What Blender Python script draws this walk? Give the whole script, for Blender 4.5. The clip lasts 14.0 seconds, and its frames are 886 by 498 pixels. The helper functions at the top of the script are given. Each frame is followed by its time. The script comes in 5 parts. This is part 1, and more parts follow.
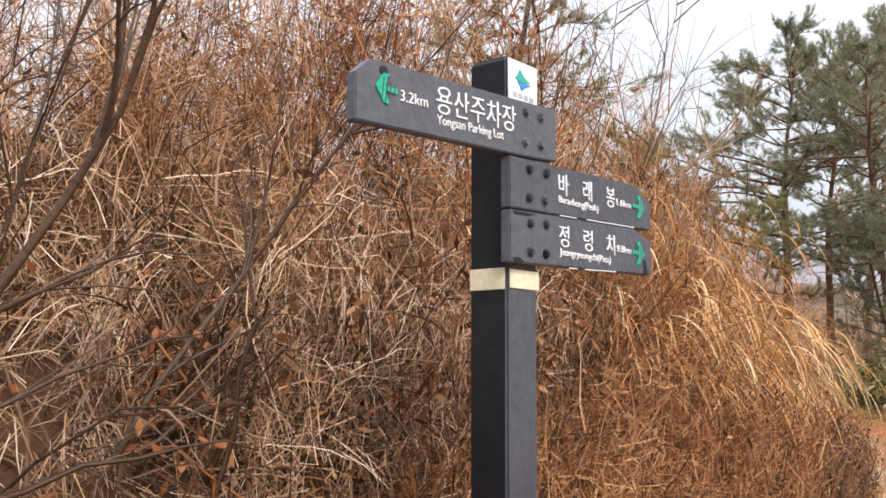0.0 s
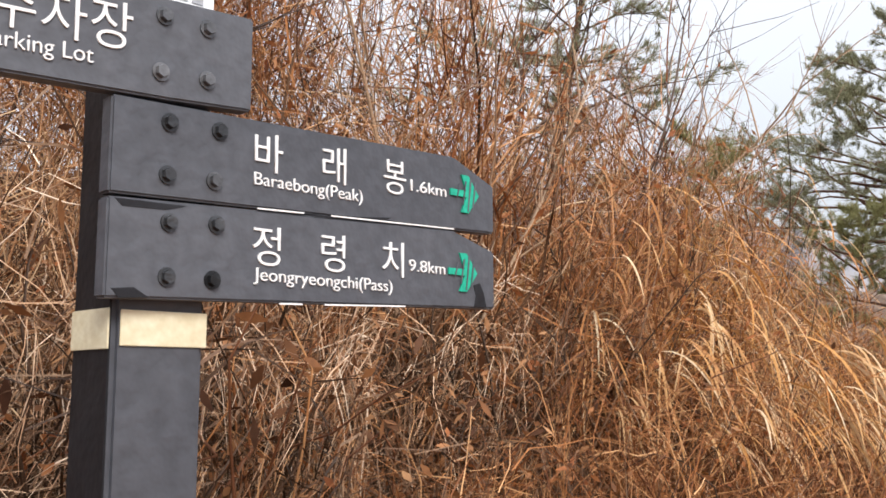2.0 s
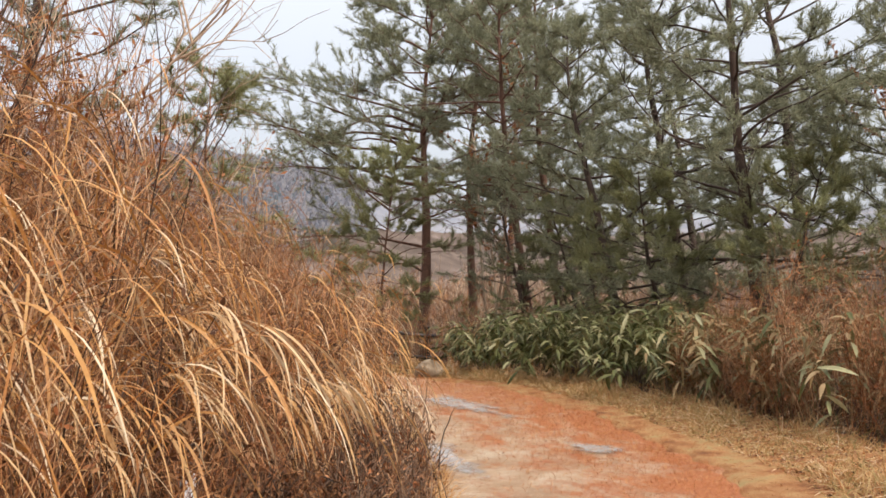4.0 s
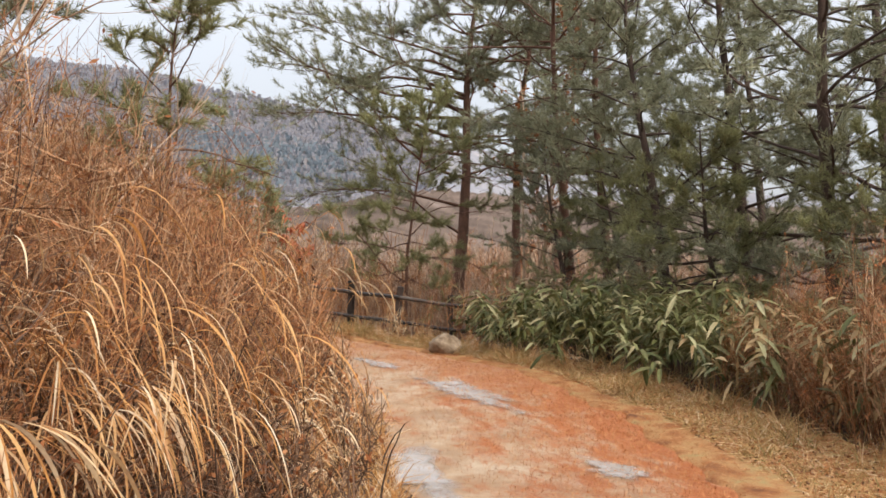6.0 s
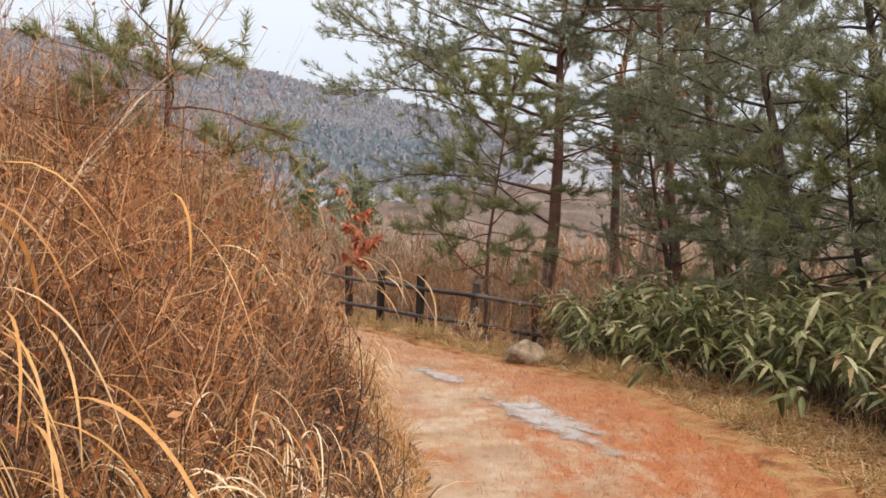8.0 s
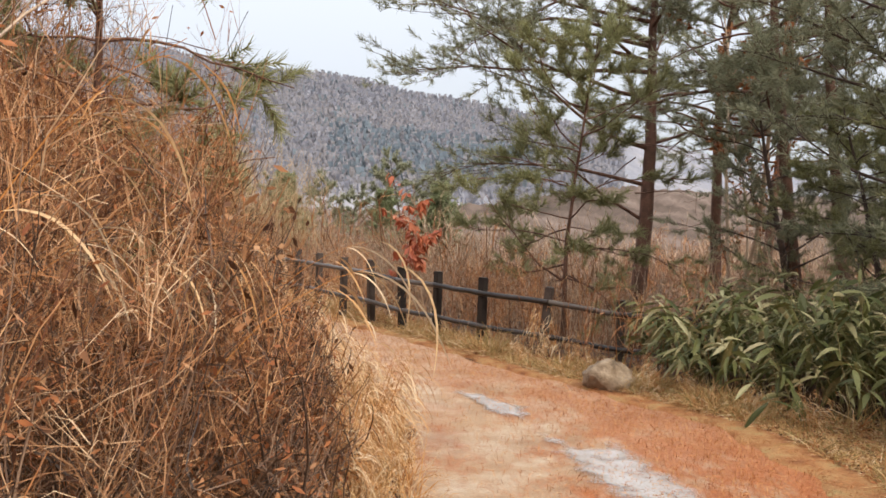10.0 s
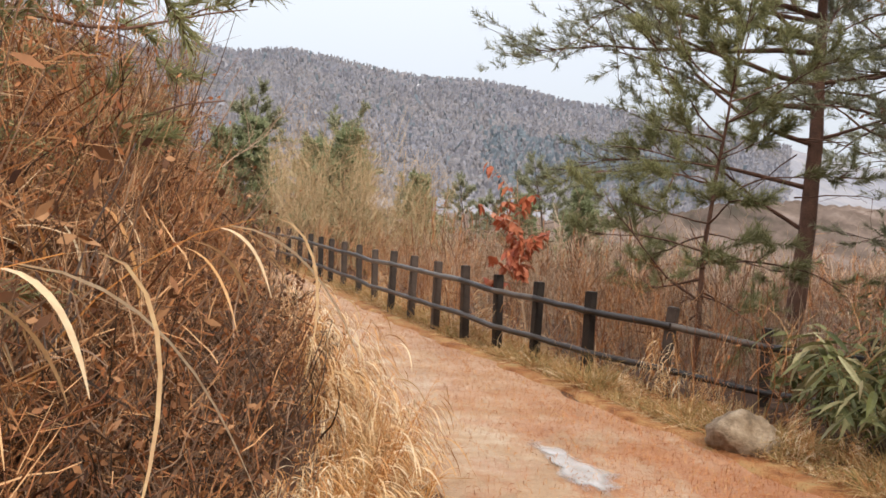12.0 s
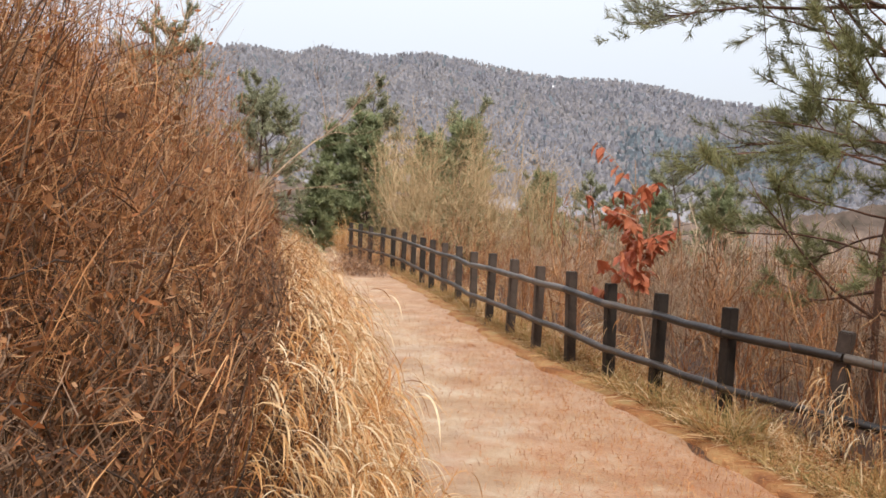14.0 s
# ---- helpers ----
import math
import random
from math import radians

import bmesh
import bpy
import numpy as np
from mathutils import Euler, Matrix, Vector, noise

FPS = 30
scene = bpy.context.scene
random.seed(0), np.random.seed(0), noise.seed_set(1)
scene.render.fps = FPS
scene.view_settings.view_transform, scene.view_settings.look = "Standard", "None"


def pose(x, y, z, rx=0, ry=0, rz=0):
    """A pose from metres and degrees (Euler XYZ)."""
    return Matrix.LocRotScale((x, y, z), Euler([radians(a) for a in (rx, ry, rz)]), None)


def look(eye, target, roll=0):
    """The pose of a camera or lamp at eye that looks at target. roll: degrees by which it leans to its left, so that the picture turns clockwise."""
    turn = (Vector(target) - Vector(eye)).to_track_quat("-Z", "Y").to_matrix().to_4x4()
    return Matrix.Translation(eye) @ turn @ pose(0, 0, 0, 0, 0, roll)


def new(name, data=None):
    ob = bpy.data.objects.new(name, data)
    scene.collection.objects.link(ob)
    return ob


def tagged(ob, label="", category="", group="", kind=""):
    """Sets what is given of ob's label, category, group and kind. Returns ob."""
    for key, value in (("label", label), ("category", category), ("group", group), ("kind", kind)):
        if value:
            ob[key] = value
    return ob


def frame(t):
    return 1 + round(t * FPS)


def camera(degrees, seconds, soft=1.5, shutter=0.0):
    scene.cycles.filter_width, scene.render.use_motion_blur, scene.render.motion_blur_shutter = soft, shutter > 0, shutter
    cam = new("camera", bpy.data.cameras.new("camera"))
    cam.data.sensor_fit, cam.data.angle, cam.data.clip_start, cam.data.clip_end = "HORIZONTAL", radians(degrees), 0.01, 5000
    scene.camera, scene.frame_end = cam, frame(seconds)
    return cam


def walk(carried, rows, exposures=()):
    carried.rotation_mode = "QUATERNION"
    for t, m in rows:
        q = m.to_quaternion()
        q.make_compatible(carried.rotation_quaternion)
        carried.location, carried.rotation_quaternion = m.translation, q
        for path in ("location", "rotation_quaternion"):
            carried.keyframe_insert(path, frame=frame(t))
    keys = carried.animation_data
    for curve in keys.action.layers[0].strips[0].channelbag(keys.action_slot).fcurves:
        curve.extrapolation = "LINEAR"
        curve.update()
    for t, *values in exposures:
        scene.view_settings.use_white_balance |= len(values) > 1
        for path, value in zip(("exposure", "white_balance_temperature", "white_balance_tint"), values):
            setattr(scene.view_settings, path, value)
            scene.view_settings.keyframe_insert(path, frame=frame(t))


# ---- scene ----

cam = camera(48.45, 14.0, soft=1.65)
PATH = [
    (0.0, pose(-0.003, 0.002, 1.999, 93.89, 0.70, 0.05)),
    (0.5, pose(0.174, 0.397, 2.026, 94.35, 0.74, 5.18)),
    (1.0, pose(0.318, 0.695, 2.020, 95.25, 0.69, 7.85)),
    (1.5, pose(0.470, 0.977, 2.062, 95.12, 1.05, 7.61)),
    (2.0, pose(0.693, 1.167, 2.070, 94.91, 1.41, 6.08)),
    (2.5, pose(0.883, 1.414, 2.067, 94.27, 3.55, -4.65)),
    (3.0, pose(1.113, 1.680, 2.098, 92.68, 5.37, -15.42)),
    (5.5, pose(2.747, 3.900, 2.062, 88.62, -0.23, -17.79)),
    (6.0, pose(3.035, 4.400, 2.054, 88.49, -0.51, -14.66)),
    (6.5, pose(3.238, 4.935, 2.039, 88.07, -0.32, -13.59)),
    (7.0, pose(3.468, 5.563, 2.011, 87.95, -0.64, -11.94)),
    (9.5, pose(4.436, 8.590, 1.752, 88.45, -0.57, -5.08)),
    (10.0, pose(4.622, 9.273, 1.725, 88.38, -0.73, -3.61)),
    (10.5, pose(4.905, 9.861, 1.697, 88.37, -1.15, -1.93)),
    (11.0, pose(5.086, 10.439, 1.648, 88.34, -1.68, 1.39)),
    (11.5, pose(5.215, 11.097, 1.626, 88.43, -1.72, 2.10)),
    (12.0, pose(5.347, 11.674, 1.614, 88.66, -2.48, 5.27)),
    (12.5, pose(5.390, 12.337, 1.581, 88.66, -2.65, 6.78)),
    (13.0, pose(5.454, 12.933, 1.572, 88.75, -2.92, 10.11)),
    (13.5, pose(5.467, 13.538, 1.545, 88.60, -3.02, 11.32)),
    (14.0, pose(5.504, 14.066, 1.564, 88.50, -2.43, 13.11)),
]
walk(cam, PATH, exposures=((0.0, 0.97), (1.3, 0.97), (2.0, 0.86), (3.0, 0.80), (6.0, 0.85), (14.0, 0.86)))

# ---- world and light: a bright overcast winter sky ----
SUN_EL, SUN_AZ = 40.0, 150.0   # azimuth clockwise from +y
world = bpy.data.worlds.new("overcast_sky")
scene.world = world
world.use_nodes = True
wn, wl = world.node_tree.nodes, world.node_tree.links
bg = wn["Background"]
sky = wn.new("ShaderNodeTexSky")
sky.sky_type, sky.sun_disc = "NISHITA", False
sky.sun_elevation, sky.sun_rotation = radians(SUN_EL), radians(SUN_AZ)
sky.dust_density = 2.0
veil = wn.new("ShaderNodeMixRGB")
veil.inputs[0].default_value = 0.88
# cloud deck: over three times brighter overhead than at the horizon
way = wn.new("ShaderNodeTexCoord")
xyz = wn.new("ShaderNodeSeparateXYZ")
wl.new(way.outputs["Generated"], xyz.inputs[0])
up = wn.new("ShaderNodeMath")
up.operation, up.use_clamp = "MULTIPLY_ADD", False
up.inputs[1].default_value, up.inputs[2].default_value = 2.2, 1.0
hi = wn.new("ShaderNodeMath")
hi.operation, hi.inputs[1].default_value = "MAXIMUM", 0.0
wl.new(xyz.outputs[2], hi.inputs[0])
wl.new(hi.outputs[0], up.inputs[0])
deck = wn.new("ShaderNodeVectorMath")
deck.operation = "SCALE"
deck.inputs[0].default_value = (2.98, 3.08, 3.32)
wl.new(up.outputs[0], deck.inputs["Scale"])
wl.new(deck.outputs[0], veil.inputs[2])
wl.new(sky.outputs[0], veil.inputs[1])
wl.new(veil.outputs[0], bg.inputs[0])
bg.inputs[1].default_value = 0.12
sun = new("sun", bpy.data.lights.new("sun", "SUN"))
sun.data.energy, sun.data.angle, sun.data.color = 2.0, radians(20), (1.0, 0.95, 0.87)
az, el = radians(SUN_AZ), radians(SUN_EL)
sun.matrix_world = look((10 * math.sin(az) * math.cos(el), 10 * math.cos(az) * math.cos(el), 10 * math.sin(el) + 20), (0, 0, 20))


# ---- materials ----
def mat(name, cols, rough=0.8, scale=8.0, grain=60.0, bump=0.2, spread=0.35, by="island", metal=0.0, trans=0.0, spec=0.3):
    """A surface whose colour runs through cols by piece, with patches and fine grain."""
    m = bpy.data.materials.new(name)
    m.use_nodes = True
    n, l = m.node_tree.nodes, m.node_tree.links
    b = n["Principled BSDF"]
    b.inputs["Roughness"].default_value, b.inputs["Metallic"].default_value = rough, metal
    b.inputs["Specular IOR Level"].default_value = spec
    tex = n.new("ShaderNodeTexCoord")
    big, fine = n.new("ShaderNodeTexNoise"), n.new("ShaderNodeTexNoise")
    big.inputs["Scale"].default_value, fine.inputs["Scale"].default_value = scale, grain
    big.inputs["Detail"].default_value = 4
    for t in (big, fine):
        l.new(tex.outputs["Object"], t.inputs["Vector"])
    ramp = n.new("ShaderNodeValToRGB")
    while len(ramp.color_ramp.elements) < len(cols):
        ramp.color_ramp.elements.new(0.5)
    for i, c in enumerate(cols):
        ramp.color_ramp.elements[i].position = i / max(1, len(cols) - 1)
        ramp.color_ramp.elements[i].color = (*c, 1)
    add = n.new("ShaderNodeMath")
    add.operation = "MULTIPLY_ADD"
    sub = n.new("ShaderNodeMath")
    sub.operation, sub.inputs[1].default_value = "SUBTRACT", 0.5
    l.new(big.outputs[0], sub.inputs[0])
    l.new(sub.outputs[0], add.inputs[0])
    add.inputs[1].default_value = spread * 4
    if by == "island":
        g = n.new("ShaderNodeNewGeometry")
        l.new(g.outputs["Random Per Island"], add.inputs[2])
    elif by == "object":
        g = n.new("ShaderNodeObjectInfo")
        l.new(g.outputs["Random"], add.inputs[2])
    else:
        add.inputs[2].default_value = 0.5
    l.new(add.outputs[0], ramp.inputs[0])
    mul = n.new("ShaderNodeMixRGB")
    mul.blend_type, mul.inputs[0].default_value = "OVERLAY", 0.35
    l.new(ramp.outputs[0], mul.inputs[1])
    l.new(fine.outputs[0], mul.inputs[2])
    l.new(mul.outputs[0], b.inputs["Base Color"])
    if bump:
        bp = n.new("ShaderNodeBump")
        bp.inputs["Strength"].default_value, bp.inputs["Distance"].default_value = bump, 0.01
        l.new(fine.outputs[0], bp.inputs["Height"])
        l.new(bp.outputs[0], b.inputs["Normal"])
    if trans:
        tr, mix = n.new("ShaderNodeBsdfTranslucent"), n.new("ShaderNodeMixShader")
        l.new(mul.outputs[0], tr.inputs[0])
        mix.inputs[0].default_value = trans
        l.new(b.outputs[0], mix.inputs[1])
        l.new(tr.outputs[0], mix.inputs[2])
        l.new(mix.outputs[0], n["Material Output"].inputs["Surface"])
    return m


TWIG = mat("dry_twigs", [(0.08, 0.034, 0.015), (0.22, 0.10, 0.042), (0.38, 0.195, 0.09), (0.58, 0.40, 0.24)], 0.7, spread=0.1, bump=0)
TWIG_PALE = mat("pale_tangled_twigs", [(0.19, 0.092, 0.048), (0.42, 0.235, 0.13), (0.60, 0.40, 0.26), (0.74, 0.60, 0.47)], 0.7, spread=0.1, bump=0)
TWIG_RED = mat("red_brown_twigs", [(0.07, 0.022, 0.009), (0.20, 0.072, 0.025), (0.36, 0.148, 0.052), (0.54, 0.31, 0.15)], 0.7, spread=0.1, bump=0)
# stem brown darkened to paint the shade inside the thicket
STEM = mat("shaded_shrub_stems", [(0.028, 0.016, 0.010), (0.075, 0.038, 0.020), (0.15, 0.078, 0.042), (0.30, 0.19, 0.12)], 0.6, spread=0.1, bump=0)
TWIG_GREY = mat("grey_twigs", [(0.19, 0.12, 0.072), (0.37, 0.24, 0.15), (0.52, 0.38, 0.265)], 0.8, spread=0.1, bump=0)
TWIG_TAN = mat("tan_willow_twigs", [(0.26, 0.17, 0.085), (0.42, 0.285, 0.15), (0.54, 0.395, 0.225)], 0.8, spread=0.1, bump=0)
STEM_DARK = mat("dark_wet_bark", [(0.035, 0.022, 0.017), (0.08, 0.05, 0.036), (0.14, 0.09, 0.06)], 0.5, 6, 80, 0.4, 0.2, "none")
DEADLEAF = mat("withered_leaves", [(0.20, 0.06, 0.02), (0.36, 0.13, 0.045), (0.45, 0.22, 0.10)], 0.7, trans=0.25, bump=0)
GOLD = mat("golden_grass", [(0.36, 0.145, 0.038), (0.54, 0.26, 0.075), (0.66, 0.39, 0.16), (0.72, 0.56, 0.38)], 0.55, trans=0.3, spread=0.08, bump=0)
ARCH = mat("bleached_arching_leaves", [(0.38, 0.155, 0.045), (0.54, 0.29, 0.11), (0.66, 0.45, 0.24), (0.78, 0.64, 0.44)], 0.5, trans=0.25, spread=0.08, bump=0)
STALK = mat("orange_grass_stalks", [(0.34, 0.11, 0.025), (0.50, 0.20, 0.05), (0.62, 0.34, 0.12)], 0.6, trans=0.1, spread=0.08, bump=0)
BROWNLEAF = mat("brown_curled_leaves", [(0.05, 0.018, 0.008), (0.12, 0.048, 0.018), (0.23, 0.095, 0.036), (0.40, 0.21, 0.10)], 0.7, trans=0.15, spread=0.1, bump=0)
STRAW = mat("pale_straw", [(0.40, 0.20, 0.075), (0.56, 0.35, 0.16), (0.72, 0.55, 0.35)], 0.6, trans=0.25, spread=0.08, bump=0)
VERGE = mat("verge_grass", [(0.19, 0.17, 0.055), (0.36, 0.225, 0.085), (0.50, 0.34, 0.15), (0.40, 0.165, 0.055)], 0.7, trans=0.25, spread=0.1, bump=0)
NEEDLE = mat("pine_needles", [(0.155, 0.16, 0.094), (0.285, 0.28, 0.17), (0.415, 0.40, 0.255)], 0.5, trans=0.5, spread=0.15, bump=0)
CONIFER_LEAF = mat("valley_conifer_needles", [(0.15, 0.175, 0.085), (0.27, 0.29, 0.15), (0.38, 0.39, 0.22)], 0.6, trans=0.5, spread=0.15, bump=0)
NEEDLE_Y = mat("young_pine_needles", [(0.16, 0.158, 0.066), (0.275, 0.265, 0.12), (0.385, 0.365, 0.18)], 0.5, trans=0.5, spread=0.15, bump=0)
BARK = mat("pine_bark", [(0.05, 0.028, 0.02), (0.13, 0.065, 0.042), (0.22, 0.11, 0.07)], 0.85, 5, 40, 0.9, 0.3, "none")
# the same pine bark with shade put into its colour, for the denser pines
BARK_SHADED = mat("shaded_pine_bark", [(0.03, 0.022, 0.018), (0.07, 0.045, 0.033), (0.11, 0.07, 0.05)], 0.85, 5, 40, 0.9, 0.3, "none")
SASA = mat("bamboo_leaves", [(0.062, 0.068, 0.022), (0.13, 0.132, 0.043), (0.22, 0.215, 0.088), (0.46, 0.41, 0.23)], 0.5, 3, 40, 0, 0.12, "object", trans=0.25, spec=0.25)
SASA_I = mat("bamboo_leaves_behind", [(0.062, 0.068, 0.022), (0.13, 0.132, 0.043), (0.21, 0.20, 0.08), (0.42, 0.35, 0.18)], 0.5, trans=0.25, spread=0.1, bump=0, spec=0.25)
SASA_DRY = mat("dry_bamboo_leaves", [(0.10, 0.11, 0.045), (0.26, 0.17, 0.075), (0.40, 0.27, 0.13), (0.22, 0.21, 0.10)], 0.5, trans=0.2, spread=0.1, bump=0)
CULM = mat("bamboo_culms", [(0.16, 0.13, 0.05), (0.30, 0.22, 0.10)], 0.6, bump=0)
REDLEAF = mat("red_oak_leaves", [(0.30, 0.07, 0.032), (0.44, 0.125, 0.058), (0.52, 0.20, 0.10)], 0.5, 3, 40, 0, 0.1, "object", trans=0.3)
POST = mat("dark_wet_wood", [(0.016, 0.012, 0.010), (0.034, 0.025, 0.020), (0.07, 0.05, 0.04)], 0.5, 3, 30, 0.5, 0.35, "object", spec=0.3)
RAIL = mat("wet_round_rails", [(0.020, 0.015, 0.013), (0.045, 0.034, 0.028), (0.095, 0.072, 0.056)], 0.36, 4, 40, 0.5, 0.4, "object", spec=0.38)
ROCK = mat("pale_granite", [(0.07, 0.048, 0.03), (0.19, 0.13, 0.08), (0.28, 0.205, 0.135), (0.37, 0.29, 0.205)], 0.9, 7, 45, 1.0, 0.5, "none")
SIGN = mat("charcoal_painted_timber", [(0.036, 0.039, 0.049), (0.062, 0.066, 0.080), (0.095, 0.10, 0.118)], 0.5, 3, 40, 0.25, 0.25, "object", spec=0.4)
SIGN_BLACK = mat("black_timber", [(0.006, 0.006, 0.008), (0.012, 0.012, 0.015), (0.024, 0.024, 0.028)], 0.45, 4, 30, 0.25, 0.25, "none", spec=0.25)
WHITE = mat("white_lettering", [(0.72, 0.72, 0.74), (0.82, 0.82, 0.84)], 0.6, 30, 200, 0, 0.2, "none")
GREEN = mat("green_arrow_paint", [(0.01, 0.30, 0.20), (0.02, 0.40, 0.28)], 0.6, 30, 120, 0, 0.4, "none")
BLUE = mat("blue_emblem_paint", [(0.03, 0.18, 0.45), (0.05, 0.28, 0.55)], 0.6, 10, 80, 0, 0.2, "none")
TEAL = mat("teal_emblem_paint", [(0.03, 0.30, 0.26), (0.05, 0.36, 0.30)], 0.6, 10, 80, 0, 0.2, "none")
GREY = mat("grey_print", [(0.32, 0.33, 0.36), (0.4, 0.41, 0.45)], 0.6, 10, 80, 0, 0.2, "none")
STEEL = mat("weathered_steel", [(0.03, 0.031, 0.034), (0.07, 0.072, 0.078), (0.20, 0.20, 0.21)], 0.4, 30, 80, 0.2, 0.2, "object", metal=0.7)
CREAM = mat("cream_tape", [(0.62, 0.56, 0.40), (0.72, 0.66, 0.50)], 0.6, 12, 60, 0.1, 0.3, "object")
PAINTCARD = mat("white_card", [(0.70, 0.72, 0.76), (0.78, 0.80, 0.83)], 0.45, 6, 60, 0.05, 0.2, "none")


def wet_soil():
    """Pinkish trodden soil with drifts of rust-coloured pine needles and damp grey patches."""
    m = bpy.data.materials.new("needle_strewn_soil")
    m.use_nodes = True
    n, l = m.node_tree.nodes, m.node_tree.links
    b = n["Principled BSDF"]
    tex = n.new("ShaderNodeTexCoord")

    def noise_at(s, detail=5, rough=0.6):
        t = n.new("ShaderNodeTexNoise")
        t.inputs["Scale"].default_value, t.inputs["Detail"].default_value, t.inputs["Roughness"].default_value = s, detail, rough
        l.new(tex.outputs["Object"], t.inputs["Vector"])
        return t.outputs[0]

    def ramp(src, stops):
        r = n.new("ShaderNodeValToRGB")
        while len(r.color_ramp.elements) < len(stops):
            r.color_ramp.elements.new(0.5)
        for i, (p, c) in enumerate(stops):
            r.color_ramp.elements[i].position, r.color_ramp.elements[i].color = p, (*c, 1)
        l.new(src, r.inputs[0])
        return r.outputs[0]

    def mix(f, a, c, kind="MIX", amount=None):
        x = n.new("ShaderNodeMixRGB")
        x.blend_type = kind
        if amount is None:
            l.new(f, x.inputs[0])
        else:
            x.inputs[0].default_value = amount
        l.new(a, x.inputs[1])
        l.new(c, x.inputs[2])
        return x.outputs[0]

    soil = ramp(noise_at(1.7, 8, 0.7), [(0.32, (0.27, 0.155, 0.082)), (0.5, (0.385, 0.25, 0.148)), (0.66, (0.47, 0.355, 0.245))])
    rust = ramp(noise_at(60, 4), [(0.3, (0.19, 0.052, 0.016)), (0.55, (0.37, 0.118, 0.036)), (0.8, (0.48, 0.23, 0.09))])
    # needle drifts: combed along the trail, thickest on the side of the pines
    comb = n.new("ShaderNodeMapping")
    comb.inputs["Rotation"].default_value, comb.inputs["Scale"].default_value = (0, 0, radians(-14)), (1.0, 0.45, 1.0)
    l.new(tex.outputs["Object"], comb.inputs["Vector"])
    heap = n.new("ShaderNodeTexNoise")
    heap.inputs["Scale"].default_value, heap.inputs["Detail"].default_value, heap.inputs["Roughness"].default_value = 2.1, 10, 0.78
    l.new(comb.outputs[0], heap.inputs["Vector"])
    across = n.new("ShaderNodeAttribute")
    across.attribute_name = "across"
    lie = n.new("ShaderNodeMapRange")
    lie.inputs["From Min"].default_value, lie.inputs["From Max"].default_value = 0.25, 1.0
    lie.inputs["To Min"].default_value, lie.inputs["To Max"].default_value = -0.05, 0.17
    l.new(across.outputs["Fac"], lie.inputs["Value"])
    pile = n.new("ShaderNodeMath")
    pile.operation = "ADD"
    l.new(heap.outputs[0], pile.inputs[0])
    l.new(lie.outputs[0], pile.inputs[1])
    mask = ramp(pile.outputs[0], [(0.45, (0, 0, 0)), (0.60, (1, 1, 1))])
    # the drifts thin out past the pines
    place = n.new("ShaderNodeSeparateXYZ")
    l.new(tex.outputs["Object"], place.inputs[0])
    thin = n.new("ShaderNodeMapRange")
    thin.inputs["From Min"].default_value, thin.inputs["From Max"].default_value = 15.0, 22.0
    thin.inputs["To Min"].default_value, thin.inputs["To Max"].default_value = 1.0, 0.28
    l.new(place.outputs["Y"], thin.inputs["Value"])
    drift = n.new("ShaderNodeMath")
    drift.operation = "MULTIPLY"
    l.new(mask, drift.inputs[0])
    l.new(thin.outputs[0], drift.inputs[1])
    col = mix(drift.outputs[0], soil, rust)
    grit = ramp(noise_at(140, 2), [(0.3, (0.3, 0.3, 0.3)), (0.7, (0.72, 0.72, 0.72))])
    col = mix(None, col, grit, "OVERLAY", 0.75)
    l.new(col, b.inputs["Base Color"])
    rr = ramp(noise_at(1.1, 4), [(0.4, (0.85, 0.85, 0.85)), (0.66, (0.4, 0.4, 0.4))])
    l.new(rr, b.inputs["Roughness"])
    b.inputs["Specular IOR Level"].default_value = 0.35
    bp = n.new("ShaderNodeBump")
    bp.inputs["Strength"].default_value, bp.inputs["Distance"].default_value = 0.7, 0.02
    l.new(noise_at(30, 6, 0.7), bp.inputs["Height"])
    l.new(bp.outputs[0], b.inputs["Normal"])
    return m


SOIL = wet_soil()
LITTER = mat("leaf_litter_ground", [(0.022, 0.012, 0.007), (0.07, 0.032, 0.016), (0.15, 0.07, 0.033)], 0.9, 2.5, 45, 0.8, 0.35, "none")
RUST = mat("fallen_needles", [(0.24, 0.07, 0.022), (0.44, 0.17, 0.055), (0.55, 0.32, 0.14)], 0.7, spread=0.1, bump=0)
MAT = mat("matted_dry_grass", [(0.12, 0.043, 0.016), (0.27, 0.108, 0.037), (0.35, 0.19, 0.075), (0.28, 0.21, 0.085)], 0.95, 3.5, 90, 1.0, 0.5, "none")


